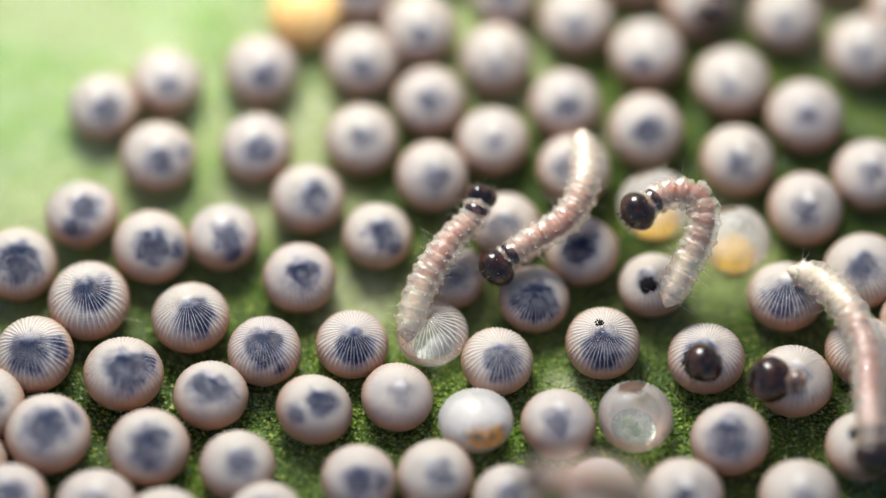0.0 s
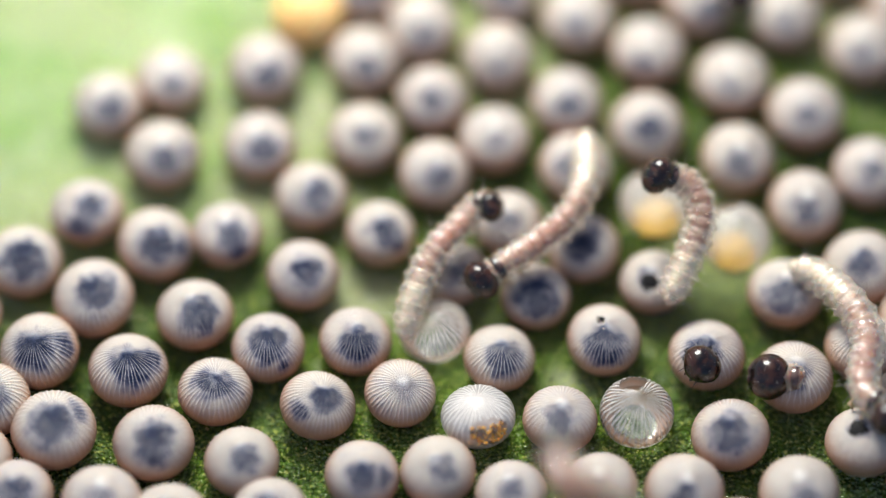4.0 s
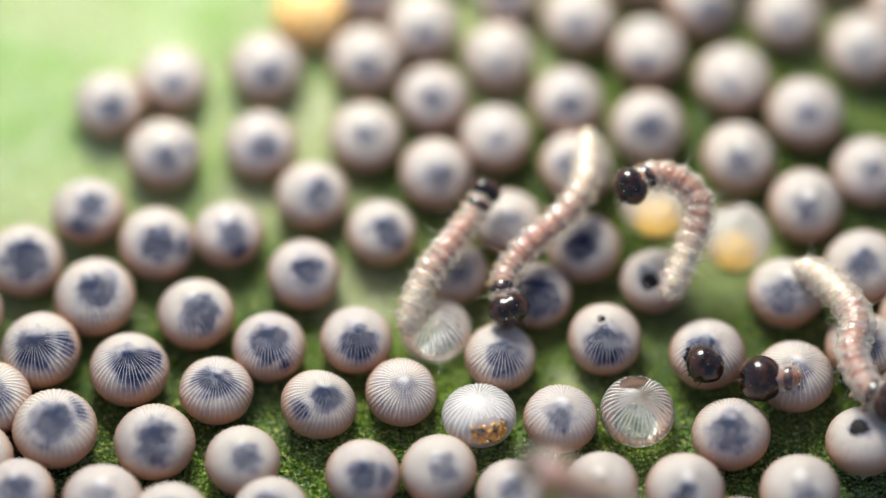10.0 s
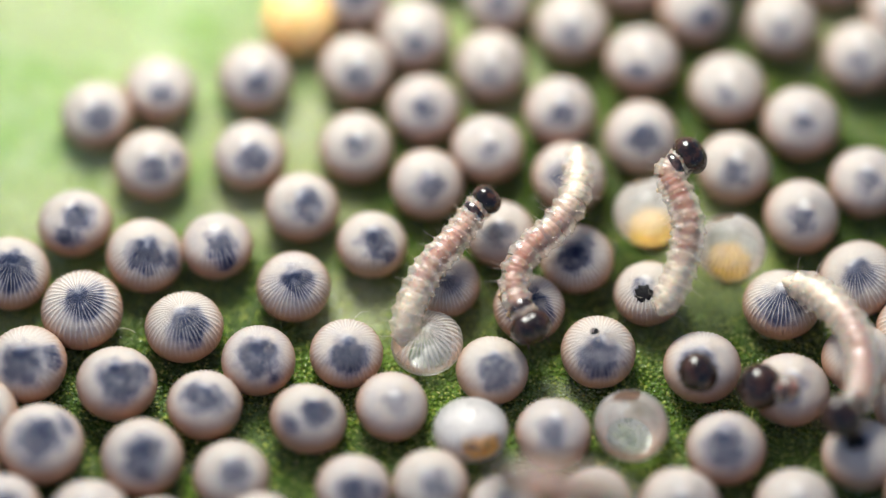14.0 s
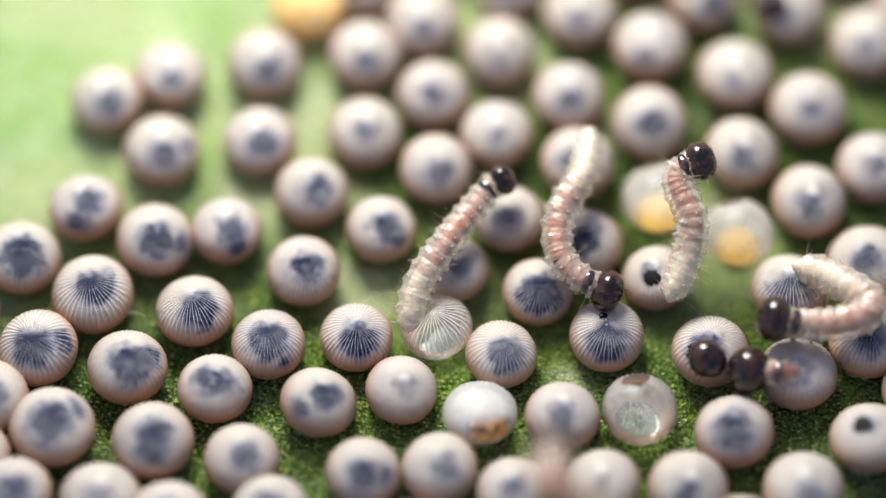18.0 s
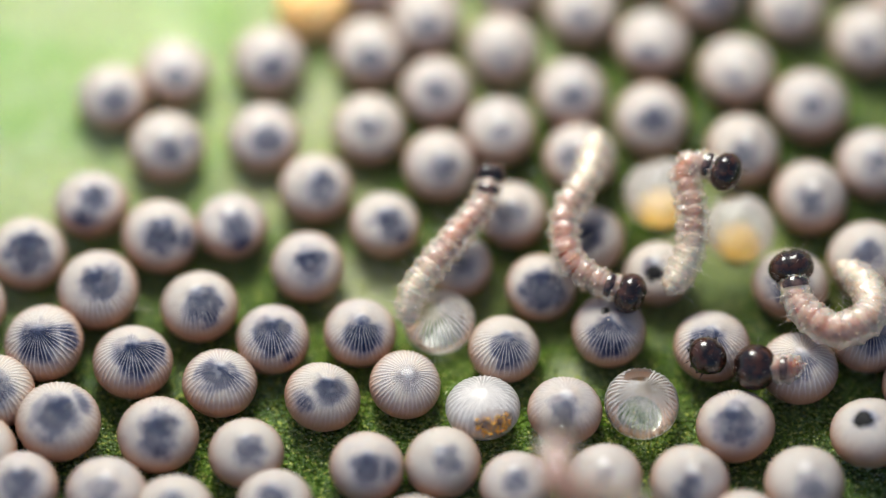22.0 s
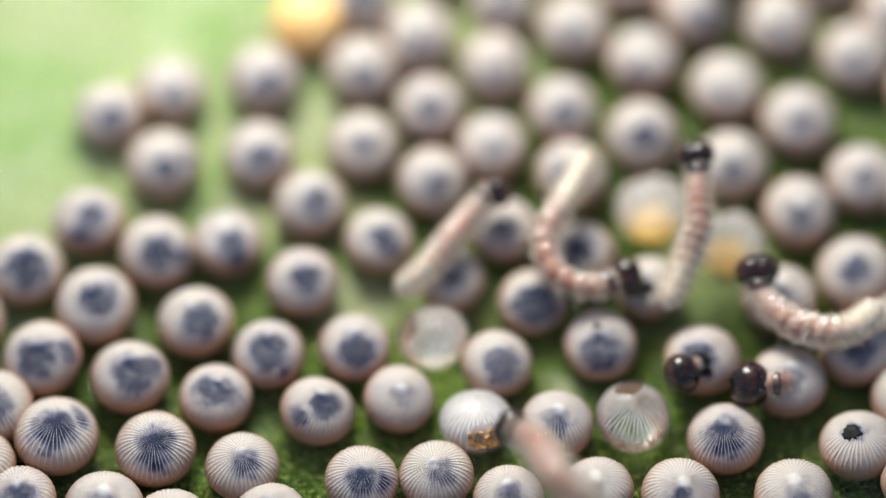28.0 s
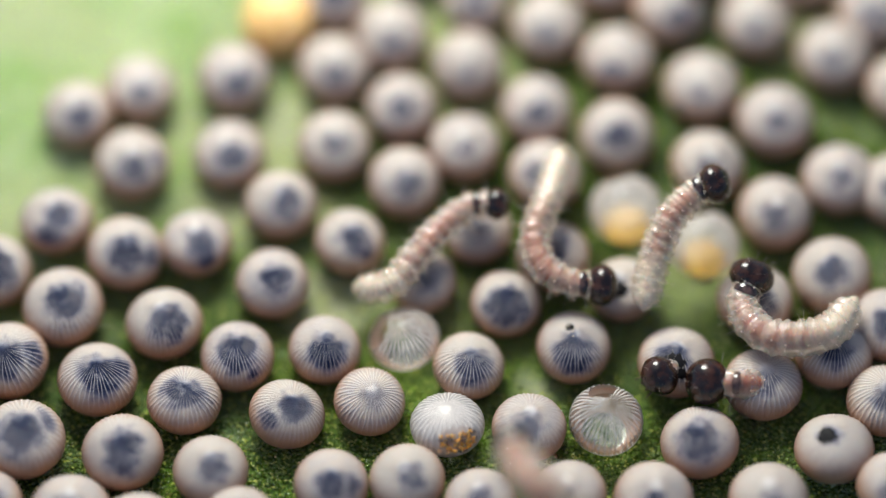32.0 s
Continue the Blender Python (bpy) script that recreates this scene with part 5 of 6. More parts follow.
    bend(rearing, 25.5, (2.379, -1.050, 0.545), (2.586, -0.772, 0.780), (2.675, -0.420, 1.007), (2.682, -0.007, 1.140), (2.688, 0.305, 1.212), (2.741, 0.539, 1.272))
    bend(rearing, 27.5, (2.400, -0.980, 0.546), (2.613, -0.624, 0.782), (2.674, -0.265, 1.012), (2.678, 0.085, 1.143), (2.654, 0.402, 1.216), (2.566, 0.619, 1.276))
    bend(rearing, 28, (2.445, -0.975, 0.546), (2.630, -0.583, 0.783), (2.784, -0.223, 1.013), (2.787, 0.057, 1.142), (2.792, 0.303, 1.212), (2.766, 0.520, 1.271))
    bend(rearing, 29, (2.481, -0.938, 0.547), (2.635, -0.514, 0.785), (2.757, -0.156, 1.015), (2.821, 0.122, 1.144), (2.823, 0.296, 1.211), (2.825, 0.441, 1.268))
    bend(rearing, 30, (2.656, -0.824, 0.549), (2.621, -0.610, 0.783), (2.771, -0.321, 1.010), (2.926, -0.042, 1.139), (2.992, 0.203, 1.208), (3.044, 0.384, 1.265))
    bend(rearing, 30.5, (2.699, -0.879, 0.548), (2.608, -0.514, 0.785), (2.764, -0.219, 1.013), (2.923, 0.064, 1.142), (2.989, 0.242, 1.209), (3.024, 0.426, 1.267))
    bend(rearing, 31, (2.543, -0.943, 0.547), (2.636, -0.523, 0.785), (2.756, -0.238, 1.012), (2.878, 0.002, 1.140), (3.000, 0.139, 1.205), (3.078, 0.212, 1.258))
    bend(rearing, 32, (2.485, -0.954, 0.547), (2.576, -0.568, 0.784), (2.728, -0.214, 1.013), (2.910, -0.008, 1.140), (3.092, 0.129, 1.205), (3.242, 0.167, 1.256))
    bend(roaming, 0, (3.735, -0.590, 0.613), (4.025, -0.725, 0.660), (4.302, -1.108, 0.715), (4.483, -1.625, 0.711), (4.480, -2.241, 0.714), (4.495, -2.953, 0.783))
    bend(roaming, 1, (3.754, -0.573, 0.614), (4.048, -0.709, 0.661), (4.358, -1.097, 0.715), (4.540, -1.656, 0.711), (4.510, -2.210, 0.713), (4.517, -3.067, 0.784))
    bend(roaming, 2, (3.741, -0.584, 0.613), (4.003, -0.719, 0.661), (4.334, -1.208, 0.714), (4.543, -1.763, 0.711), (4.450, -2.381, 0.715), (4.429, -3.195, 0.787))
    bend(roaming, 3, (3.745, -0.565, 0.614), (4.035, -0.736, 0.660), (4.341, -1.158, 0.714), (4.554, -1.645, 0.711), (4.460, -2.266, 0.714), (4.570, -2.848, 0.781))
    bend(roaming, 6, (3.752, -0.552, 0.614), (4.068, -0.756, 0.660), (4.368, -1.207, 0.714), (4.281, -1.757, 0.711), (4.436, -2.166, 0.713), (4.780, -2.201, 0.773))
    bend(roaming, 7, (3.801, -0.568, 0.614), (4.089, -0.809, 0.659), (4.332, -1.265, 0.713), (4.274, -1.820, 0.711), (4.435, -2.165, 0.713), (4.787, -2.131, 0.773))
    bend(roaming, 8, (3.831, -0.590, 0.613), (4.090, -0.796, 0.659), (4.334, -1.251, 0.713), (4.306, -1.806, 0.711), (4.467, -2.151, 0.713), (4.785, -2.186, 0.773))
    bend(roaming, 9, (3.784, -0.555, 0.614), (4.073, -0.760, 0.660), (4.346, -1.215, 0.714), (4.318, -1.770, 0.711), (4.448, -2.114, 0.713), (4.570, -2.492, 0.776))
    bend(roaming, 10, (3.792, -0.564, 0.614), (4.082, -0.770, 0.660), (4.385, -1.261, 0.713), (4.330, -1.748, 0.711), (4.487, -2.162, 0.713), (4.710, -2.334, 0.774))
    bend(roaming, 11, (3.761, -0.621, 0.613), (4.080, -0.755, 0.660), (4.410, -1.204, 0.714), (4.470, -1.751, 0.711), (4.573, -2.023, 0.712), (4.813, -2.328, 0.774))
    bend(roaming, 12, (3.779, -0.584, 0.613), (4.099, -0.754, 0.660), (4.402, -1.208, 0.714), (4.403, -1.762, 0.711), (4.533, -2.106, 0.713), (4.721, -2.346, 0.774))
    bend(roaming, 13, (3.780, -0.611, 0.613), (4.098, -0.852, 0.658), (4.403, -1.306, 0.713), (4.378, -1.791, 0.711), (4.568, -2.136, 0.713), (4.661, -2.513, 0.776))
    bend(roaming, 14, (3.735, -0.628, 0.612), (4.051, -0.796, 0.659), (4.380, -1.245, 0.713), (4.473, -1.724, 0.711), (4.426, -2.064, 0.712), (4.200, -2.368, 0.775))
    bend(roaming, 15, (3.741, -0.617, 0.613), (4.084, -0.855, 0.658), (4.479, -1.167, 0.714), (4.546, -1.578, 0.712), (4.327, -1.816, 0.711), (3.851, -1.851, 0.772))
    bend(roaming, 15.5, (3.809, -0.582, 0.613), (4.089, -0.818, 0.659), (4.358, -1.197, 0.714), (4.395, -1.604, 0.711), (4.213, -1.740, 0.711), (3.918, -1.721, 0.771))
    bend(roaming, 17.5, (3.722, -0.635, 0.612), (4.069, -0.804, 0.659), (4.463, -1.116, 0.715), (4.272, -1.391, 0.712), (3.859, -1.391, 0.712), (3.556, -1.461, 0.772))
    bend(roaming, 18, (3.752, -0.612, 0.613), (4.101, -0.782, 0.659), (4.525, -1.165, 0.714), (4.246, -1.373, 0.712), (3.828, -1.407, 0.712), (3.469, -1.374, 0.772))
    bend(roaming, 19, (3.745, -0.628, 0.612), (4.157, -0.729, 0.660), (4.515, -1.252, 0.713), (4.115, -1.494, 0.712), (3.707, -1.321, 0.713), (3.563, -1.114, 0.775))
    bend(roaming, 20, (3.787, -0.602, 0.613), (4.196, -0.773, 0.660), (4.497, -1.227, 0.714), (4.157, -1.469, 0.712), (3.719, -1.296, 0.713), (3.547, -1.041, 0.775))
    bend(roaming, 21, (4.395, -0.551, 0.614), (4.615, -0.862, 0.658), (4.557, -1.282, 0.713), (4.157, -1.524, 0.712), (3.749, -1.316, 0.713), (3.642, -0.935, 0.777))
    bend(roaming, 22, (4.226, -0.667, 0.612), (4.478, -0.978, 0.656), (4.482, -1.363, 0.712), (4.114, -1.537, 0.712), (3.768, -1.259, 0.713), (3.664, -0.806, 0.779))
    bend(roaming, 23, (4.267, -0.737, 0.610), (4.482, -1.079, 0.655), (4.395, -1.493, 0.712), (3.987, -1.424, 0.712), (3.707, -1.115, 0.715), (3.374, -0.808, 0.779))
    bend(roaming, 24, (4.404, -0.609, 0.613), (4.441, -0.989, 0.656), (4.293, -1.443, 0.712), (3.938, -1.373, 0.712), (3.685, -1.025, 0.716), (3.395, -0.678, 0.781))
    bend(roaming, 25, (4.839, -0.939, 0.607), (4.584, -1.143, 0.654), (4.210, -1.352, 0.713), (3.854, -1.317, 0.713), (3.603, -0.935, 0.717), (3.355, -0.623, 0.783))
    bend(roaming, 25.5, (4.886, -1.122, 0.605), (4.579, -1.187, 0.654), (4.209, -1.327, 0.713), (3.797, -1.223, 0.714), (3.510, -0.944, 0.717), (3.307, -0.682, 0.781))
    bend(roaming, 27.5, (4.957, -0.912, 0.607), (4.701, -1.048, 0.655), (4.320, -1.295, 0.713), (3.901, -1.189, 0.714), (3.578, -0.942, 0.717), (3.385, -0.661, 0.782))
    bend(roaming, 28, (4.730, -0.983, 0.606), (4.497, -1.259, 0.653), (4.182, -1.400, 0.712), (3.764, -1.258, 0.713), (3.474, -0.939, 0.717), (3.421, -0.657, 0.782))
    bend(roaming, 29, (4.725, -0.943, 0.607), (4.520, -1.288, 0.653), (4.148, -1.393, 0.712), (3.791, -1.288, 0.713), (3.501, -1.007, 0.716), (3.560, -0.656, 0.782))
    bend(roaming, 30, (4.720, -0.934, 0.607), (4.426, -1.245, 0.653), (4.051, -1.386, 0.712), (3.694, -1.245, 0.713), (3.432, -0.998, 0.716), (3.468, -0.752, 0.780))
    bend(roaming, 30.5, (4.828, -0.968, 0.606), (4.497, -1.317, 0.653), (4.120, -1.385, 0.712), (3.756, -1.275, 0.713), (3.519, -1.059, 0.715), (3.434, -0.808, 0.779))
    bend(roaming, 31, (4.710, -0.951, 0.607), (4.448, -1.293, 0.653), (4.079, -1.397, 0.712), (3.723, -1.327, 0.713), (3.496, -1.013, 0.716), (3.445, -0.665, 0.782))
    bend(roaming, 32, (4.715, -0.926, 0.607), (4.451, -1.304, 0.653), (4.081, -1.443, 0.712), (3.725, -1.373, 0.712), (3.527, -1.059, 0.715), (3.628, -0.711, 0.781))
    bend(foreground, 0, (2.133, -3.865, 1.001), (1.937, -3.899, 1.602), (1.691, -4.015, 2.105), (1.404, -4.062, 2.306), (1.157, -4.006, 2.205), (0.938, -3.908, 2.002))
    bend(foreground, 2, (2.068, -4.006, 1.005), (1.873, -4.007, 1.605), (1.684, -4.057, 2.106), (1.397, -4.105, 2.307), (1.065, -4.016, 2.205), (0.721, -3.936, 2.003))
    bend(foreground, 3.5, (1.935, -3.948, 1.003), (1.739, -4.014, 1.605), (1.493, -4.160, 2.109), (1.291, -4.174, 2.309), (1.184, -3.955, 2.204), (1.137, -3.646, 1.996))
    bend(foreground, 6, (2.092, -3.916, 1.003), (1.839, -4.017, 1.605), (1.539, -4.164, 2.109), (1.255, -4.211, 2.310), (1.179, -3.899, 2.202), (1.162, -3.526, 1.994))
    bend(foreground, 8.5, (2.113, -3.930, 1.003), (1.859, -3.996, 1.605), (1.500, -4.110, 2.107), (1.214, -4.157, 2.309), (1.137, -3.808, 2.200), (1.147, -3.465, 1.992))
    bend(foreground, 10, (1.940, -3.936, 1.003), (1.687, -4.001, 1.605), (1.385, -4.147, 2.108), (1.155, -4.129, 2.308), (1.047, -3.943, 2.203), (0.900, -3.798, 2.000))
    bend(foreground, 12, (1.965, -3.870, 1.001), (1.713, -3.935, 1.603), (1.412, -4.082, 2.107), (1.183, -4.064, 2.306), (1.104, -3.845, 2.201), (0.924, -3.667, 1.997))
    bend(foreground, 14, (2.003, -3.741, 0.998), (1.754, -3.809, 1.600), (1.456, -3.956, 2.104), (1.144, -4.035, 2.306), (0.954, -3.916, 2.203), (0.736, -3.772, 1.999))
    bend(foreground, 15.5, (1.877, -3.937, 1.003), (1.631, -4.008, 1.605), (1.335, -4.220, 2.110), (1.083, -4.236, 2.311), (1.008, -3.959, 2.204), (0.961, -3.654, 1.996))
    bend(foreground, 19, (1.791, -3.972, 1.004), (1.540, -4.104, 1.607), (1.241, -4.315, 2.113), (1.098, -4.233, 2.311), (1.049, -3.919, 2.203), (1.115, -3.544, 1.994))
    bend(foreground, 22, (2.065, -4.030, 1.005), (1.753, -4.128, 1.608), (1.394, -4.306, 2.113), (1.108, -4.288, 2.312), (1.088, -3.907, 2.202), (1.127, -3.530, 1.994))
    bend(foreground, 24, (1.779, -4.032, 1.005), (1.528, -4.131, 1.608), (1.229, -4.309, 2.113), (1.058, -4.194, 2.310), (0.867, -3.976, 2.204), (0.590, -3.811, 2.000))
    bend(foreground, 25.5, (1.697, -4.080, 1.007), (1.447, -4.212, 1.610), (1.178, -4.359, 2.114), (1.009, -4.213, 2.310), (0.847, -3.930, 2.203), (0.571, -3.718, 1.998))
    bend(foreground, 28, (1.618, -4.099, 1.407), (1.484, -4.162, 2.009), (1.252, -4.075, 2.207), (1.091, -3.698, 1.997), (0.990, -3.236, 1.588), (0.737, -2.823, 1.180))
    bend(foreground, 29, (1.546, -4.014, 1.405), (1.415, -4.047, 2.006), (1.241, -3.928, 2.203), (1.110, -3.485, 1.993), (1.065, -3.090, 1.585), (0.942, -2.788, 1.180))
    bend(foreground, 30, (1.619, -4.049, 1.406), (1.487, -4.080, 2.007), (1.256, -3.961, 2.204), (1.095, -3.517, 1.993), (1.051, -3.088, 1.585), (0.946, -2.621, 1.178))
    bend(foreground, 30.5, (1.650, -4.000, 1.405), (1.520, -4.025, 2.005), (1.344, -3.901, 2.202), (1.181, -3.450, 1.992), (1.073, -3.085, 1.585), (0.879, -2.731, 1.179))
    bend(foreground, 32, (1.623, -4.047, 1.406), (1.494, -4.114, 2.008), (1.321, -4.094, 2.207), (1.159, -3.787, 1.999), (1.084, -3.396, 1.591), (1.025, -2.969, 1.183))
    bend(wandering, 0, (3.443, 4.775, 0.780), (3.367, 4.313, 0.815), (3.283, 3.895, 0.795), (3.195, 3.487, 0.757), (3.097, 3.101, 0.702), (2.989, 2.731, 0.630))
    bend(wandering, 0.5, (3.450, 4.791, 0.781), (3.404, 4.273, 0.811), (3.324, 3.809, 0.787), (3.209, 3.355, 0.745), (3.065, 2.924, 0.687), (2.885, 2.501, 0.611))
    bend(wandering, 1, (3.460, 4.818, 0.784), (3.355, 4.291, 0.813), (3.243, 3.811, 0.787), (3.121, 3.339, 0.743), (2.989, 2.892, 0.684), (2.852, 2.460, 0.608))
    bend(wandering, 1.5, (3.437, 4.765, 0.779), (3.390, 4.247, 0.808), (3.310, 3.768, 0.783), (3.195, 3.313, 0.741), (3.050, 2.868, 0.682), (2.870, 2.444, 0.607))
    bend(wandering, 2, (3.387, 4.659, 0.768), (3.373, 4.180, 0.802), (3.358, 3.747, 0.781), (3.332, 3.338, 0.743), (3.295, 2.938, 0.688), (3.254, 2.552, 0.615))
    bend(wandering, 2.5, (3.440, 4.780, 0.780), (3.472, 4.327, 0.816), (3.470, 3.919, 0.797), (3.432, 3.520, 0.760), (3.363, 3.144, 0.706), (3.259, 2.783, 0.635))
    bend(wandering, 3, (3.391, 4.658, 0.768), (3.384, 4.201, 0.804), (3.375, 3.788, 0.785), (3.356, 3.392, 0.748), (3.326, 3.012, 0.694), (3.291, 2.647, 0.623))
    bend(wandering, 3.5, (3.430, 4.748, 0.777), (3.475, 4.290, 0.812), (3.479, 3.878, 0.793), (3.454, 3.481, 0.756), (3.398, 3.101, 0.702), (3.301, 2.735, 0.631))
    bend(wandering, 5.5, (3.455, 4.803, 0.783), (3.490, 4.463, 0.829), (3.486, 4.167, 0.821), (3.451, 3.886, 0.794), (3.387, 3.621, 0.749), (3.280, 3.369, 0.686))
    bend(wandering, 15.5, (3.351, 4.564, 0.759), (3.397, 4.231, 0.807), (3.405, 3.942, 0.799), (3.383, 3.668, 0.773), (3.332, 3.409, 0.730), (3.240, 3.165, 0.668))
    bend(wandering, 17.5, (3.377, 4.626, 0.765), (3.440, 4.181, 0.802), (3.469, 3.781, 0.784), (3.469, 3.404, 0.749), (3.433, 3.036, 0.696), (3.361, 2.683, 0.626))
    bend(wandering, 18, (3.404, 4.684, 0.771), (3.461, 4.243, 0.808), (3.516, 3.841, 0.790), (3.559, 3.462, 0.754), (3.592, 3.091, 0.701), (3.619, 2.742, 0.631))
    bend(wandering, 18.5, (3.421, 4.711, 0.773), (3.376, 4.255, 0.809), (3.298, 3.851, 0.791), (3.191, 3.457, 0.754), (3.049, 3.085, 0.701), (2.871, 2.722, 0.629))
    bend(wandering, 19, (3.397, 4.673, 0.770), (3.362, 4.335, 0.817), (3.326, 4.042, 0.809), (3.279, 3.763, 0.782), (3.222, 3.500, 0.738), (3.160, 3.250, 0.675))
    bend(wandering, 25, (3.366, 4.572, 0.760), (3.344, 4.250, 0.809), (3.321, 3.971, 0.802), (3.287, 3.707, 0.777), (3.242, 3.458, 0.734), (3.193, 3.224, 0.673))
    bend(emerging, 0, (3.864, -1.714, 0.195), (3.786, -1.731, 0.235), (3.708, -1.747, 0.274), (3.629, -1.764, 0.313), (3.551, -1.780, 0.352), (3.472, -1.796, 0.391))
    bend(emerging, 1, (3.864, -1.714, 0.195), (3.793, -1.728, 0.235), (3.721, -1.741, 0.274), (3.650, -1.755, 0.313), (3.578, -1.768, 0.352), (3.506, -1.782, 0.391))
    bend(emerging, 2, (3.864, -1.714, 0.195), (3.787, -1.735, 0.235), (3.709, -1.755, 0.274), (3.631, -1.775, 0.313), (3.553, -1.796, 0.352), (3.476, -1.816, 0.391))
    bend(emerging, 3, (3.864, -1.714, 0.195), (3.790, -1.735, 0.235), (3.716, -1.755, 0.274), (3.643, -1.775, 0.313), (3.569, -1.796, 0.352), (3.495, -1.816, 0.391))
    bend(emerging, 6, (3.864, -1.714, 0.195), (3.763, -1.726, 0.235), (3.662, -1.738, 0.274), (3.561, -1.750, 0.313), (3.460, -1.762, 0.352), (3.358, -1.775, 0.391))
    bend(emerging, 7, (3.864, -1.714, 0.195), (3.769, -1.733, 0.235), (3.675, -1.751, 0.274), (3.580, -1.769, 0.313), (3.485, -1.787, 0.352), (3.390, -1.806, 0.391))
    bend(emerging, 8, (3.864, -1.714, 0.195), (3.766, -1.734, 0.235), (3.668, -1.754, 0.274), (3.570, -1.774, 0.313), (3.471, -1.794, 0.352), (3.373, -1.813, 0.391))
    bend(emerging, 9, (3.864, -1.714, 0.195), (3.754, -1.739, 0.235), (3.644, -1.764, 0.274), (3.533, -1.788, 0.313), (3.423, -1.813, 0.352), (3.312, -1.838, 0.392))
    bend(emerging, 10, (3.864, -1.714, 0.195), (3.764, -1.739, 0.235), (3.664, -1.764, 0.274), (3.563, -1.789, 0.313), (3.463, -1.814, 0.352), (3.362, -1.839, 0.392))
    bend(emerging, 11, (3.864, -1.714, 0.195), (3.772, -1.725, 0.235), (3.679, -1.736, 0.274), (3.587, -1.747, 0.313), (3.494, -1.758, 0.352), (3.401, -1.769, 0.391))
    bend(emerging, 12, (3.864, -1.714, 0.195), (3.768, -1.735, 0.235), (3.671, -1.755, 0.274), (3.575, -1.775, 0.313), (3.478, -1.796, 0.352), (3.382, -1.816, 0.391))
    bend(emerging, 13, (3.864, -1.714, 0.195), (3.768, -1.734, 0.235), (3.672, -1.754, 0.274), (3.576, -1.774, 0.313), (3.480, -1.793, 0.352), (3.383, -1.813, 0.391))
    bend(emerging, 14, (3.864, -1.714, 0.195), (3.772, -1.726, 0.235), (3.680, -1.739, 0.274), (3.588, -1.751, 0.313), (3.496, -1.763, 0.352), (3.404, -1.775, 0.391))
    bend(emerging, 15, (3.864, -1.714, 0.195), (3.743, -1.738, 0.235), (3.622, -1.762, 0.274), (3.501, -1.786, 0.313), (3.381, -1.810, 0.352), (3.260, -1.834, 0.391))
    bend(emerging, 15.5, (3.864, -1.714, 0.195), (3.728, -1.736, 0.235), (3.591, -1.757, 0.274), (3.455, -1.778, 0.313), (3.318, -1.799, 0.352), (3.182, -1.821, 0.391))
    bend(emerging, 17.5, (3.864, -1.714, 0.195), (3.734, -1.728, 0.235), (3.604, -1.742, 0.274), (3.474, -1.756, 0.313), (3.344, -1.770, 0.352), (3.214, -1.784, 0.391))
    bend(emerging, 18, (3.864, -1.714, 0.195), (3.734, -1.725, 0.235), (3.603, -1.736, 0.274), (3.472, -1.748, 0.313), (3.341, -1.759, 0.352), (3.210, -1.770, 0.391))
    bend(emerging, 19, (3.864, -1.714, 0.195), (3.732, -1.722, 0.235), (3.600, -1.730, 0.274), (3.468, -1.738, 0.313), (3.336, -1.745, 0.352), (3.204, -1.753, 0.391))
    bend(emerging, 20, (3.864, -1.714, 0.195), (3.740, -1.724, 0.235), (3.616, -1.734, 0.274), (3.492, -1.744, 0.313), (3.368, -1.754, 0.352), (3.244, -1.763, 0.391))
    bend(emerging, 21, (3.864, -1.714, 0.195), (3.764, -1.728, 0.235), (3.664, -1.742, 0.274), (3.563, -1.757, 0.313), (3.463, -1.771, 0.352), (3.363, -1.785, 0.391))
    bend(emerging, 22, (3.864, -1.714, 0.195), (3.743, -1.731, 0.235), (3.622, -1.748, 0.274), (3.500, -1.765, 0.313), (3.379, -1.782, 0.352), (3.258, -1.799, 0.391))
    bend(emerging, 23, (3.864, -1.714, 0.195), (3.761, -1.734, 0.235), (3.657, -1.755, 0.274), (3.553, -1.775, 0.313), (3.449, -1.795, 0.352), (3.346, -1.815, 0.391))
    bend(emerging, 24, (3.864, -1.714, 0.195), (3.754, -1.747, 0.235), (3.643, -1.779, 0.274), (3.533, -1.812, 0.313), (3.422, -1.844, 0.352), (3.312, -1.877, 0.392))
    bend(emerging, 25, (3.864, -1.714, 0.195), (3.767, -1.749, 0.235), (3.669, -1.783, 0.274), (3.571, -1.818, 0.313), (3.473, -1.852, 0.352), (3.375, -1.887, 0.392))
    bend(emerging, 25.5, (3.864, -1.714, 0.195), (3.772, -1.751, 0.235), (3.680, -1.787, 0.274), (3.587, -1.824, 0.313), (3.495, -1.860, 0.352), (3.402, -1.897, 0.392))
    bend(emerging, 27.5, (3.864, -1.714, 0.195), (3.750, -1.719, 0.235), (3.636, -1.723, 0.274), (3.522, -1.728, 0.313), (3.407, -1.732, 0.352), (3.293, -1.737, 0.391))
    bend(emerging, 28, (3.864, -1.714, 0.195), (3.752, -1.740, 0.235), (3.640, -1.765, 0.274), (3.529, -1.790, 0.313), (3.417, -1.816, 0.352), (3.305, -1.841, 0.392))
    bend(emerging, 29, (3.864, -1.714, 0.195), (3.753, -1.738, 0.235), (3.641, -1.761, 0.274), (3.530, -1.785, 0.313), (3.418, -1.809, 0.352), (3.306, -1.832, 0.391))
    bend(emerging, 30, (3.864, -1.714, 0.195), (3.786, -1.765, 0.235), (3.708, -1.815, 0.274), (3.630, -1.866, 0.313), (3.551, -1.917, 0.353), (3.473, -1.967, 0.392))
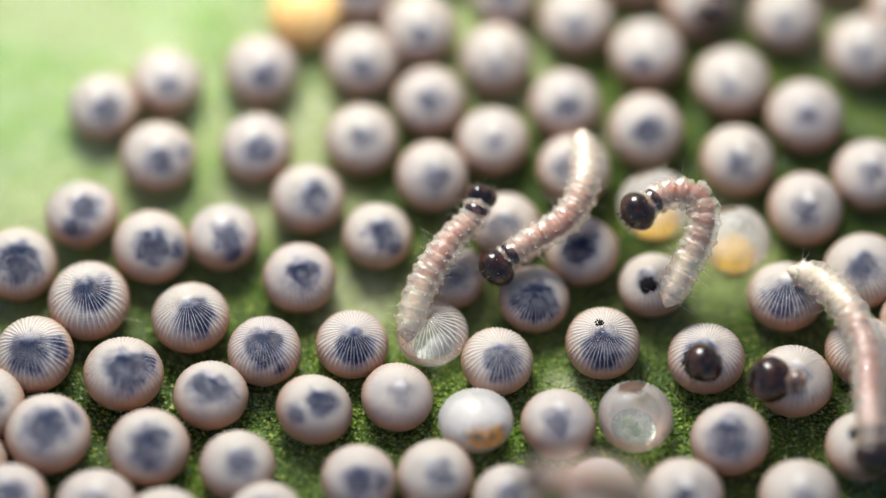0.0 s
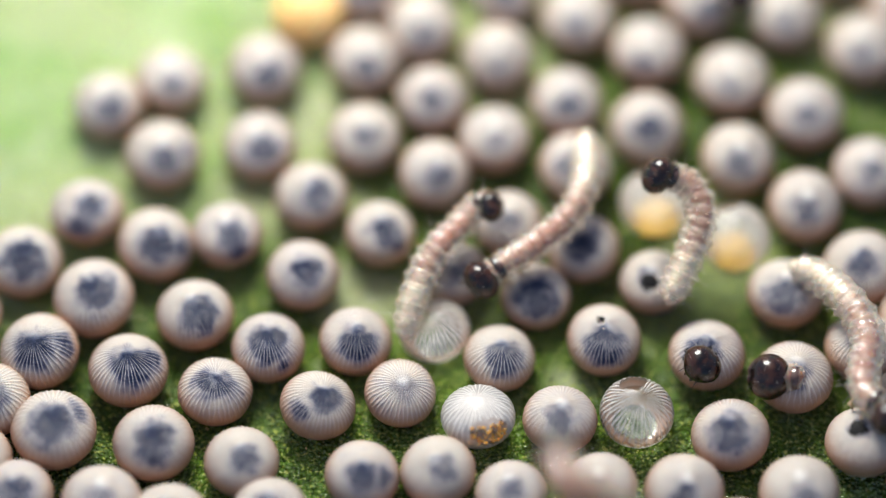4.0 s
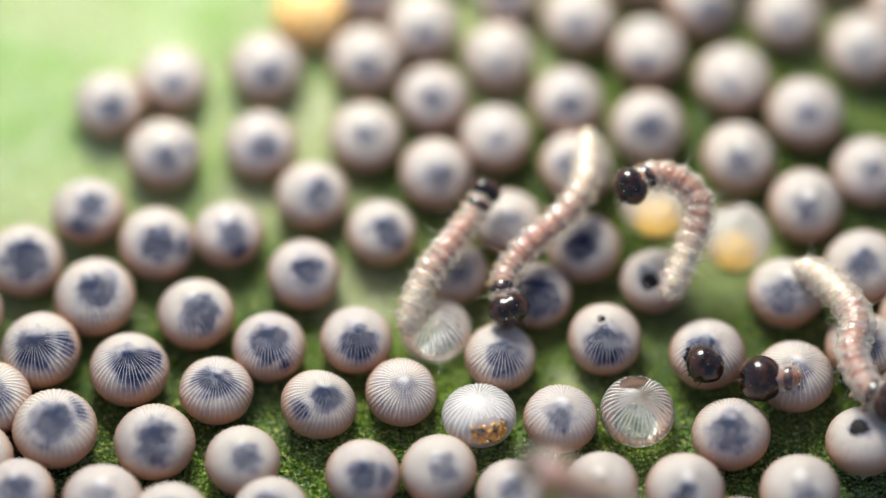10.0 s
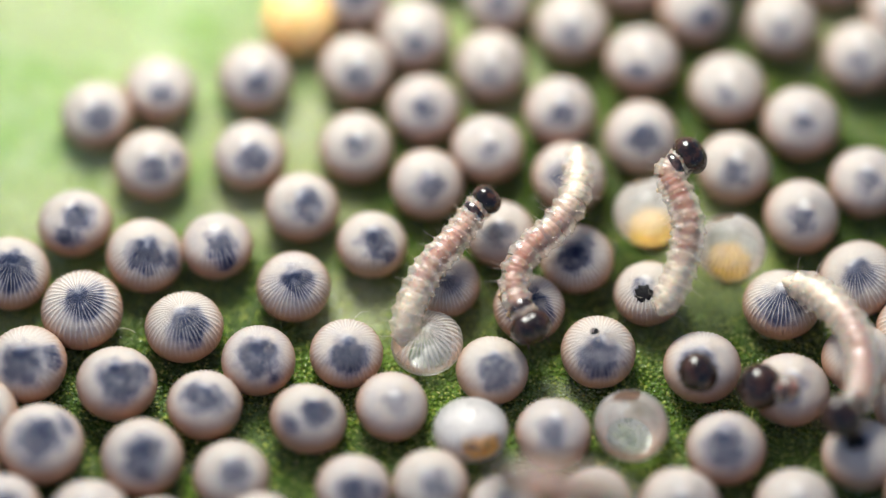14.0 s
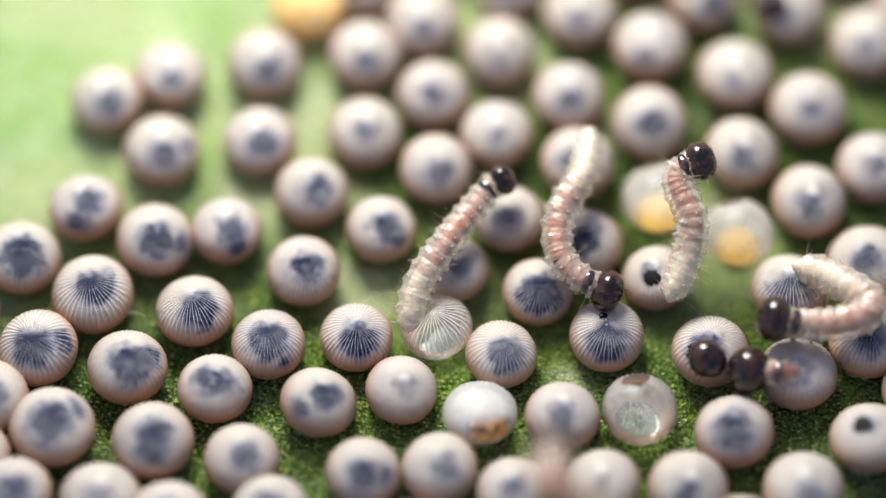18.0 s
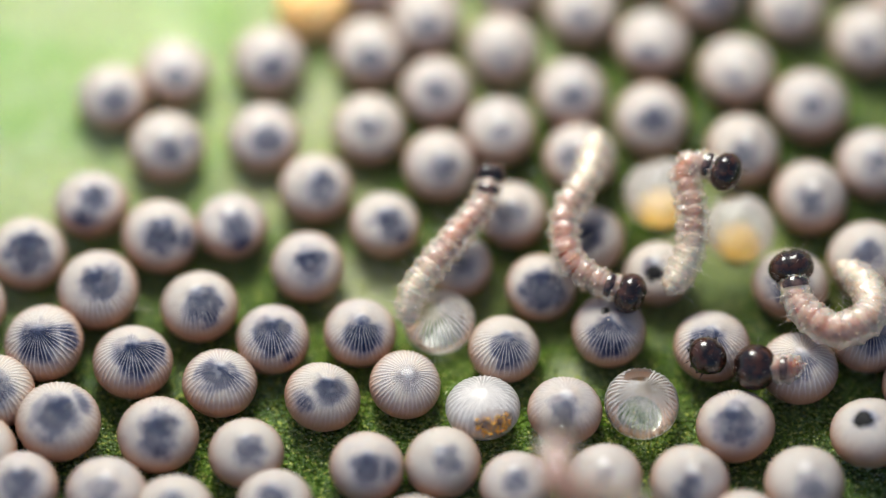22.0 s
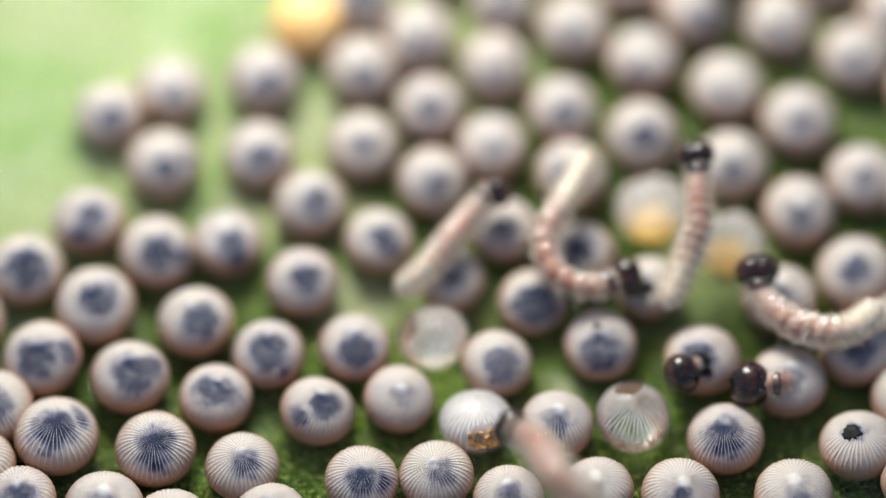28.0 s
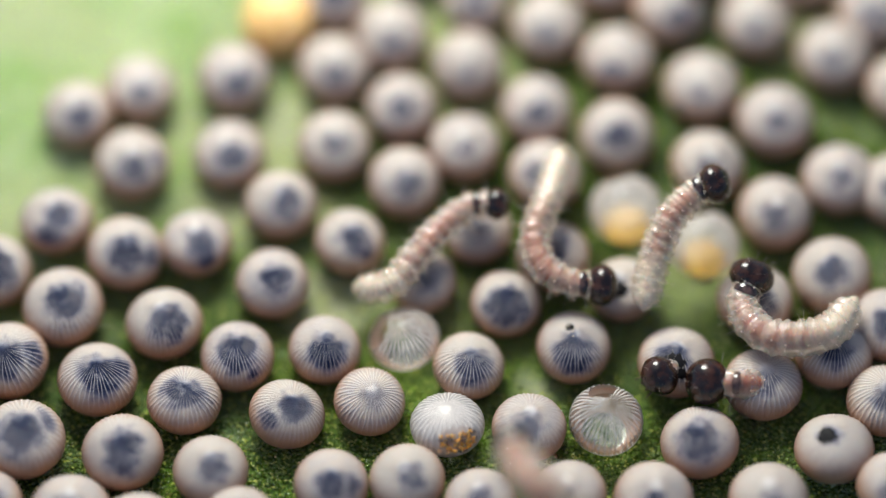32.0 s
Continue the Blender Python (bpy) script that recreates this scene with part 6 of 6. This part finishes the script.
    bend(emerging, 30.5, (3.864, -1.714, 0.195), (3.760, -1.766, 0.235), (3.656, -1.818, 0.274), (3.552, -1.870, 0.313), (3.448, -1.922, 0.353), (3.344, -1.974, 0.392))
    bend(emerging, 31, (3.864, -1.714, 0.195), (3.722, -1.731, 0.235), (3.580, -1.747, 0.274), (3.438, -1.763, 0.313), (3.296, -1.779, 0.352), (3.154, -1.796, 0.391))
    bend(emerging, 32, (3.864, -1.714, 0.195), (3.717, -1.726, 0.235), (3.570, -1.738, 0.274), (3.423, -1.750, 0.313), (3.275, -1.761, 0.352), (3.128, -1.773, 0.391))
    bend(gnawing, 0, (2.927, -1.357, 0.164), (2.896, -1.399, 0.200), (2.866, -1.441, 0.235), (2.835, -1.484, 0.271), (2.805, -1.526, 0.306), (2.774, -1.568, 0.342))
    bend(gnawing, 1, (2.927, -1.357, 0.164), (2.894, -1.408, 0.200), (2.861, -1.460, 0.235), (2.828, -1.511, 0.271), (2.794, -1.562, 0.306), (2.761, -1.613, 0.341))
    bend(gnawing, 2, (2.927, -1.357, 0.164), (2.893, -1.411, 0.200), (2.859, -1.465, 0.235), (2.825, -1.520, 0.271), (2.790, -1.574, 0.306), (2.756, -1.628, 0.341))
    bend(gnawing, 3, (2.927, -1.357, 0.164), (2.890, -1.412, 0.200), (2.853, -1.468, 0.235), (2.816, -1.523, 0.271), (2.780, -1.578, 0.306), (2.743, -1.633, 0.341))
    bend(gnawing, 6, (2.927, -1.357, 0.164), (2.894, -1.407, 0.200), (2.861, -1.458, 0.235), (2.828, -1.508, 0.271), (2.795, -1.558, 0.306), (2.762, -1.608, 0.341))
    bend(gnawing, 7, (2.927, -1.357, 0.164), (2.892, -1.413, 0.200), (2.856, -1.469, 0.235), (2.821, -1.525, 0.271), (2.786, -1.581, 0.306), (2.750, -1.637, 0.341))
    bend(gnawing, 8, (2.927, -1.357, 0.164), (2.892, -1.411, 0.200), (2.857, -1.464, 0.235), (2.822, -1.518, 0.271), (2.787, -1.571, 0.306), (2.752, -1.625, 0.341))
    bend(gnawing, 9, (2.927, -1.357, 0.164), (2.895, -1.417, 0.200), (2.862, -1.477, 0.235), (2.830, -1.537, 0.271), (2.797, -1.596, 0.306), (2.765, -1.656, 0.341))
    bend(gnawing, 10, (2.927, -1.357, 0.164), (2.896, -1.413, 0.200), (2.865, -1.469, 0.235), (2.834, -1.525, 0.271), (2.803, -1.580, 0.306), (2.771, -1.636, 0.341))
    bend(gnawing, 11, (2.927, -1.357, 0.164), (2.900, -1.395, 0.200), (2.872, -1.434, 0.235), (2.845, -1.472, 0.271), (2.817, -1.510, 0.306), (2.790, -1.548, 0.342))
    bend(gnawing, 12, (2.927, -1.357, 0.164), (2.892, -1.409, 0.200), (2.857, -1.460, 0.235), (2.822, -1.511, 0.271), (2.787, -1.563, 0.306), (2.752, -1.614, 0.341))
    bend(gnawing, 13, (2.927, -1.357, 0.164), (2.888, -1.404, 0.200), (2.849, -1.450, 0.235), (2.811, -1.497, 0.271), (2.772, -1.543, 0.306), (2.733, -1.590, 0.342))
    bend(gnawing, 14, (2.927, -1.357, 0.164), (2.894, -1.401, 0.200), (2.861, -1.444, 0.235), (2.829, -1.488, 0.271), (2.796, -1.531, 0.306), (2.763, -1.575, 0.342))
    bend(gnawing, 15, (2.927, -1.357, 0.164), (2.895, -1.399, 0.200), (2.864, -1.440, 0.235), (2.832, -1.482, 0.271), (2.800, -1.523, 0.306), (2.769, -1.564, 0.342))
    bend(gnawing, 15.5, (2.927, -1.357, 0.164), (2.898, -1.403, 0.200), (2.869, -1.449, 0.235), (2.841, -1.495, 0.271), (2.812, -1.541, 0.306), (2.783, -1.587, 0.342))
    bend(gnawing, 17.5, (2.927, -1.357, 0.164), (2.897, -1.409, 0.200), (2.868, -1.461, 0.235), (2.838, -1.513, 0.271), (2.809, -1.565, 0.306), (2.779, -1.617, 0.341))
    bend(gnawing, 18, (2.927, -1.357, 0.164), (2.896, -1.406, 0.200), (2.865, -1.455, 0.235), (2.834, -1.504, 0.271), (2.803, -1.553, 0.306), (2.772, -1.602, 0.341))
    bend(gnawing, 19, (2.927, -1.357, 0.164), (2.894, -1.410, 0.200), (2.862, -1.462, 0.235), (2.829, -1.515, 0.271), (2.797, -1.567, 0.306), (2.764, -1.620, 0.341))
    bend(gnawing, 20, (2.927, -1.357, 0.164), (2.891, -1.405, 0.200), (2.854, -1.453, 0.235), (2.818, -1.500, 0.271), (2.782, -1.548, 0.306), (2.745, -1.595, 0.342))
    bend(gnawing, 21, (2.927, -1.357, 0.164), (2.900, -1.402, 0.200), (2.873, -1.447, 0.235), (2.846, -1.492, 0.271), (2.820, -1.537, 0.306), (2.793, -1.581, 0.342))
    bend(gnawing, 22, (2.927, -1.357, 0.164), (2.893, -1.412, 0.200), (2.859, -1.467, 0.235), (2.825, -1.521, 0.271), (2.791, -1.576, 0.306), (2.756, -1.631, 0.341))
    bend(gnawing, 23, (2.927, -1.357, 0.164), (2.889, -1.402, 0.200), (2.851, -1.446, 0.235), (2.814, -1.491, 0.271), (2.776, -1.535, 0.306), (2.738, -1.580, 0.342))
    bend(gnawing, 24, (2.927, -1.357, 0.164), (2.887, -1.414, 0.200), (2.846, -1.470, 0.235), (2.806, -1.526, 0.271), (2.766, -1.583, 0.306), (2.725, -1.639, 0.341))
    bend(gnawing, 25, (2.927, -1.357, 0.164), (2.882, -1.409, 0.200), (2.837, -1.460, 0.235), (2.792, -1.512, 0.271), (2.748, -1.563, 0.306), (2.703, -1.615, 0.341))
    bend(gnawing, 25.5, (2.927, -1.357, 0.164), (2.888, -1.411, 0.200), (2.848, -1.464, 0.235), (2.809, -1.518, 0.271), (2.769, -1.572, 0.306), (2.730, -1.625, 0.341))
    bend(gnawing, 27.5, (2.927, -1.357, 0.164), (2.874, -1.420, 0.200), (2.821, -1.483, 0.235), (2.768, -1.546, 0.271), (2.715, -1.609, 0.306), (2.662, -1.672, 0.341))
    bend(gnawing, 28, (2.927, -1.357, 0.164), (2.859, -1.420, 0.200), (2.790, -1.482, 0.235), (2.722, -1.544, 0.271), (2.653, -1.606, 0.306), (2.585, -1.669, 0.341))
    bend(gnawing, 29, (2.927, -1.357, 0.164), (2.866, -1.418, 0.200), (2.804, -1.479, 0.235), (2.743, -1.540, 0.271), (2.682, -1.601, 0.306), (2.620, -1.662, 0.341))
    bend(gnawing, 30, (2.927, -1.357, 0.164), (2.869, -1.417, 0.200), (2.812, -1.477, 0.235), (2.754, -1.537, 0.271), (2.697, -1.597, 0.306), (2.639, -1.657, 0.341))
    bend(gnawing, 30.5, (2.927, -1.357, 0.164), (2.865, -1.424, 0.200), (2.803, -1.490, 0.235), (2.742, -1.557, 0.271), (2.680, -1.624, 0.306), (2.618, -1.690, 0.341))
    bend(gnawing, 31, (2.927, -1.357, 0.164), (2.860, -1.418, 0.200), (2.793, -1.479, 0.235), (2.725, -1.539, 0.271), (2.658, -1.600, 0.306), (2.591, -1.661, 0.341))
    bend(gnawing, 32, (2.927, -1.357, 0.164), (2.866, -1.420, 0.200), (2.805, -1.484, 0.235), (2.745, -1.547, 0.271), (2.684, -1.610, 0.306), (2.623, -1.673, 0.341))
    raise_out(emerging, 0.0, 0.12, 0.17)
    raise_out(gnawing, 0.0, 0.19, 0.08)
    for worm in (creeping, reaching, rearing, roaming, foreground, wandering, emerging, gnawing):
        key_worm(worm)


motions()
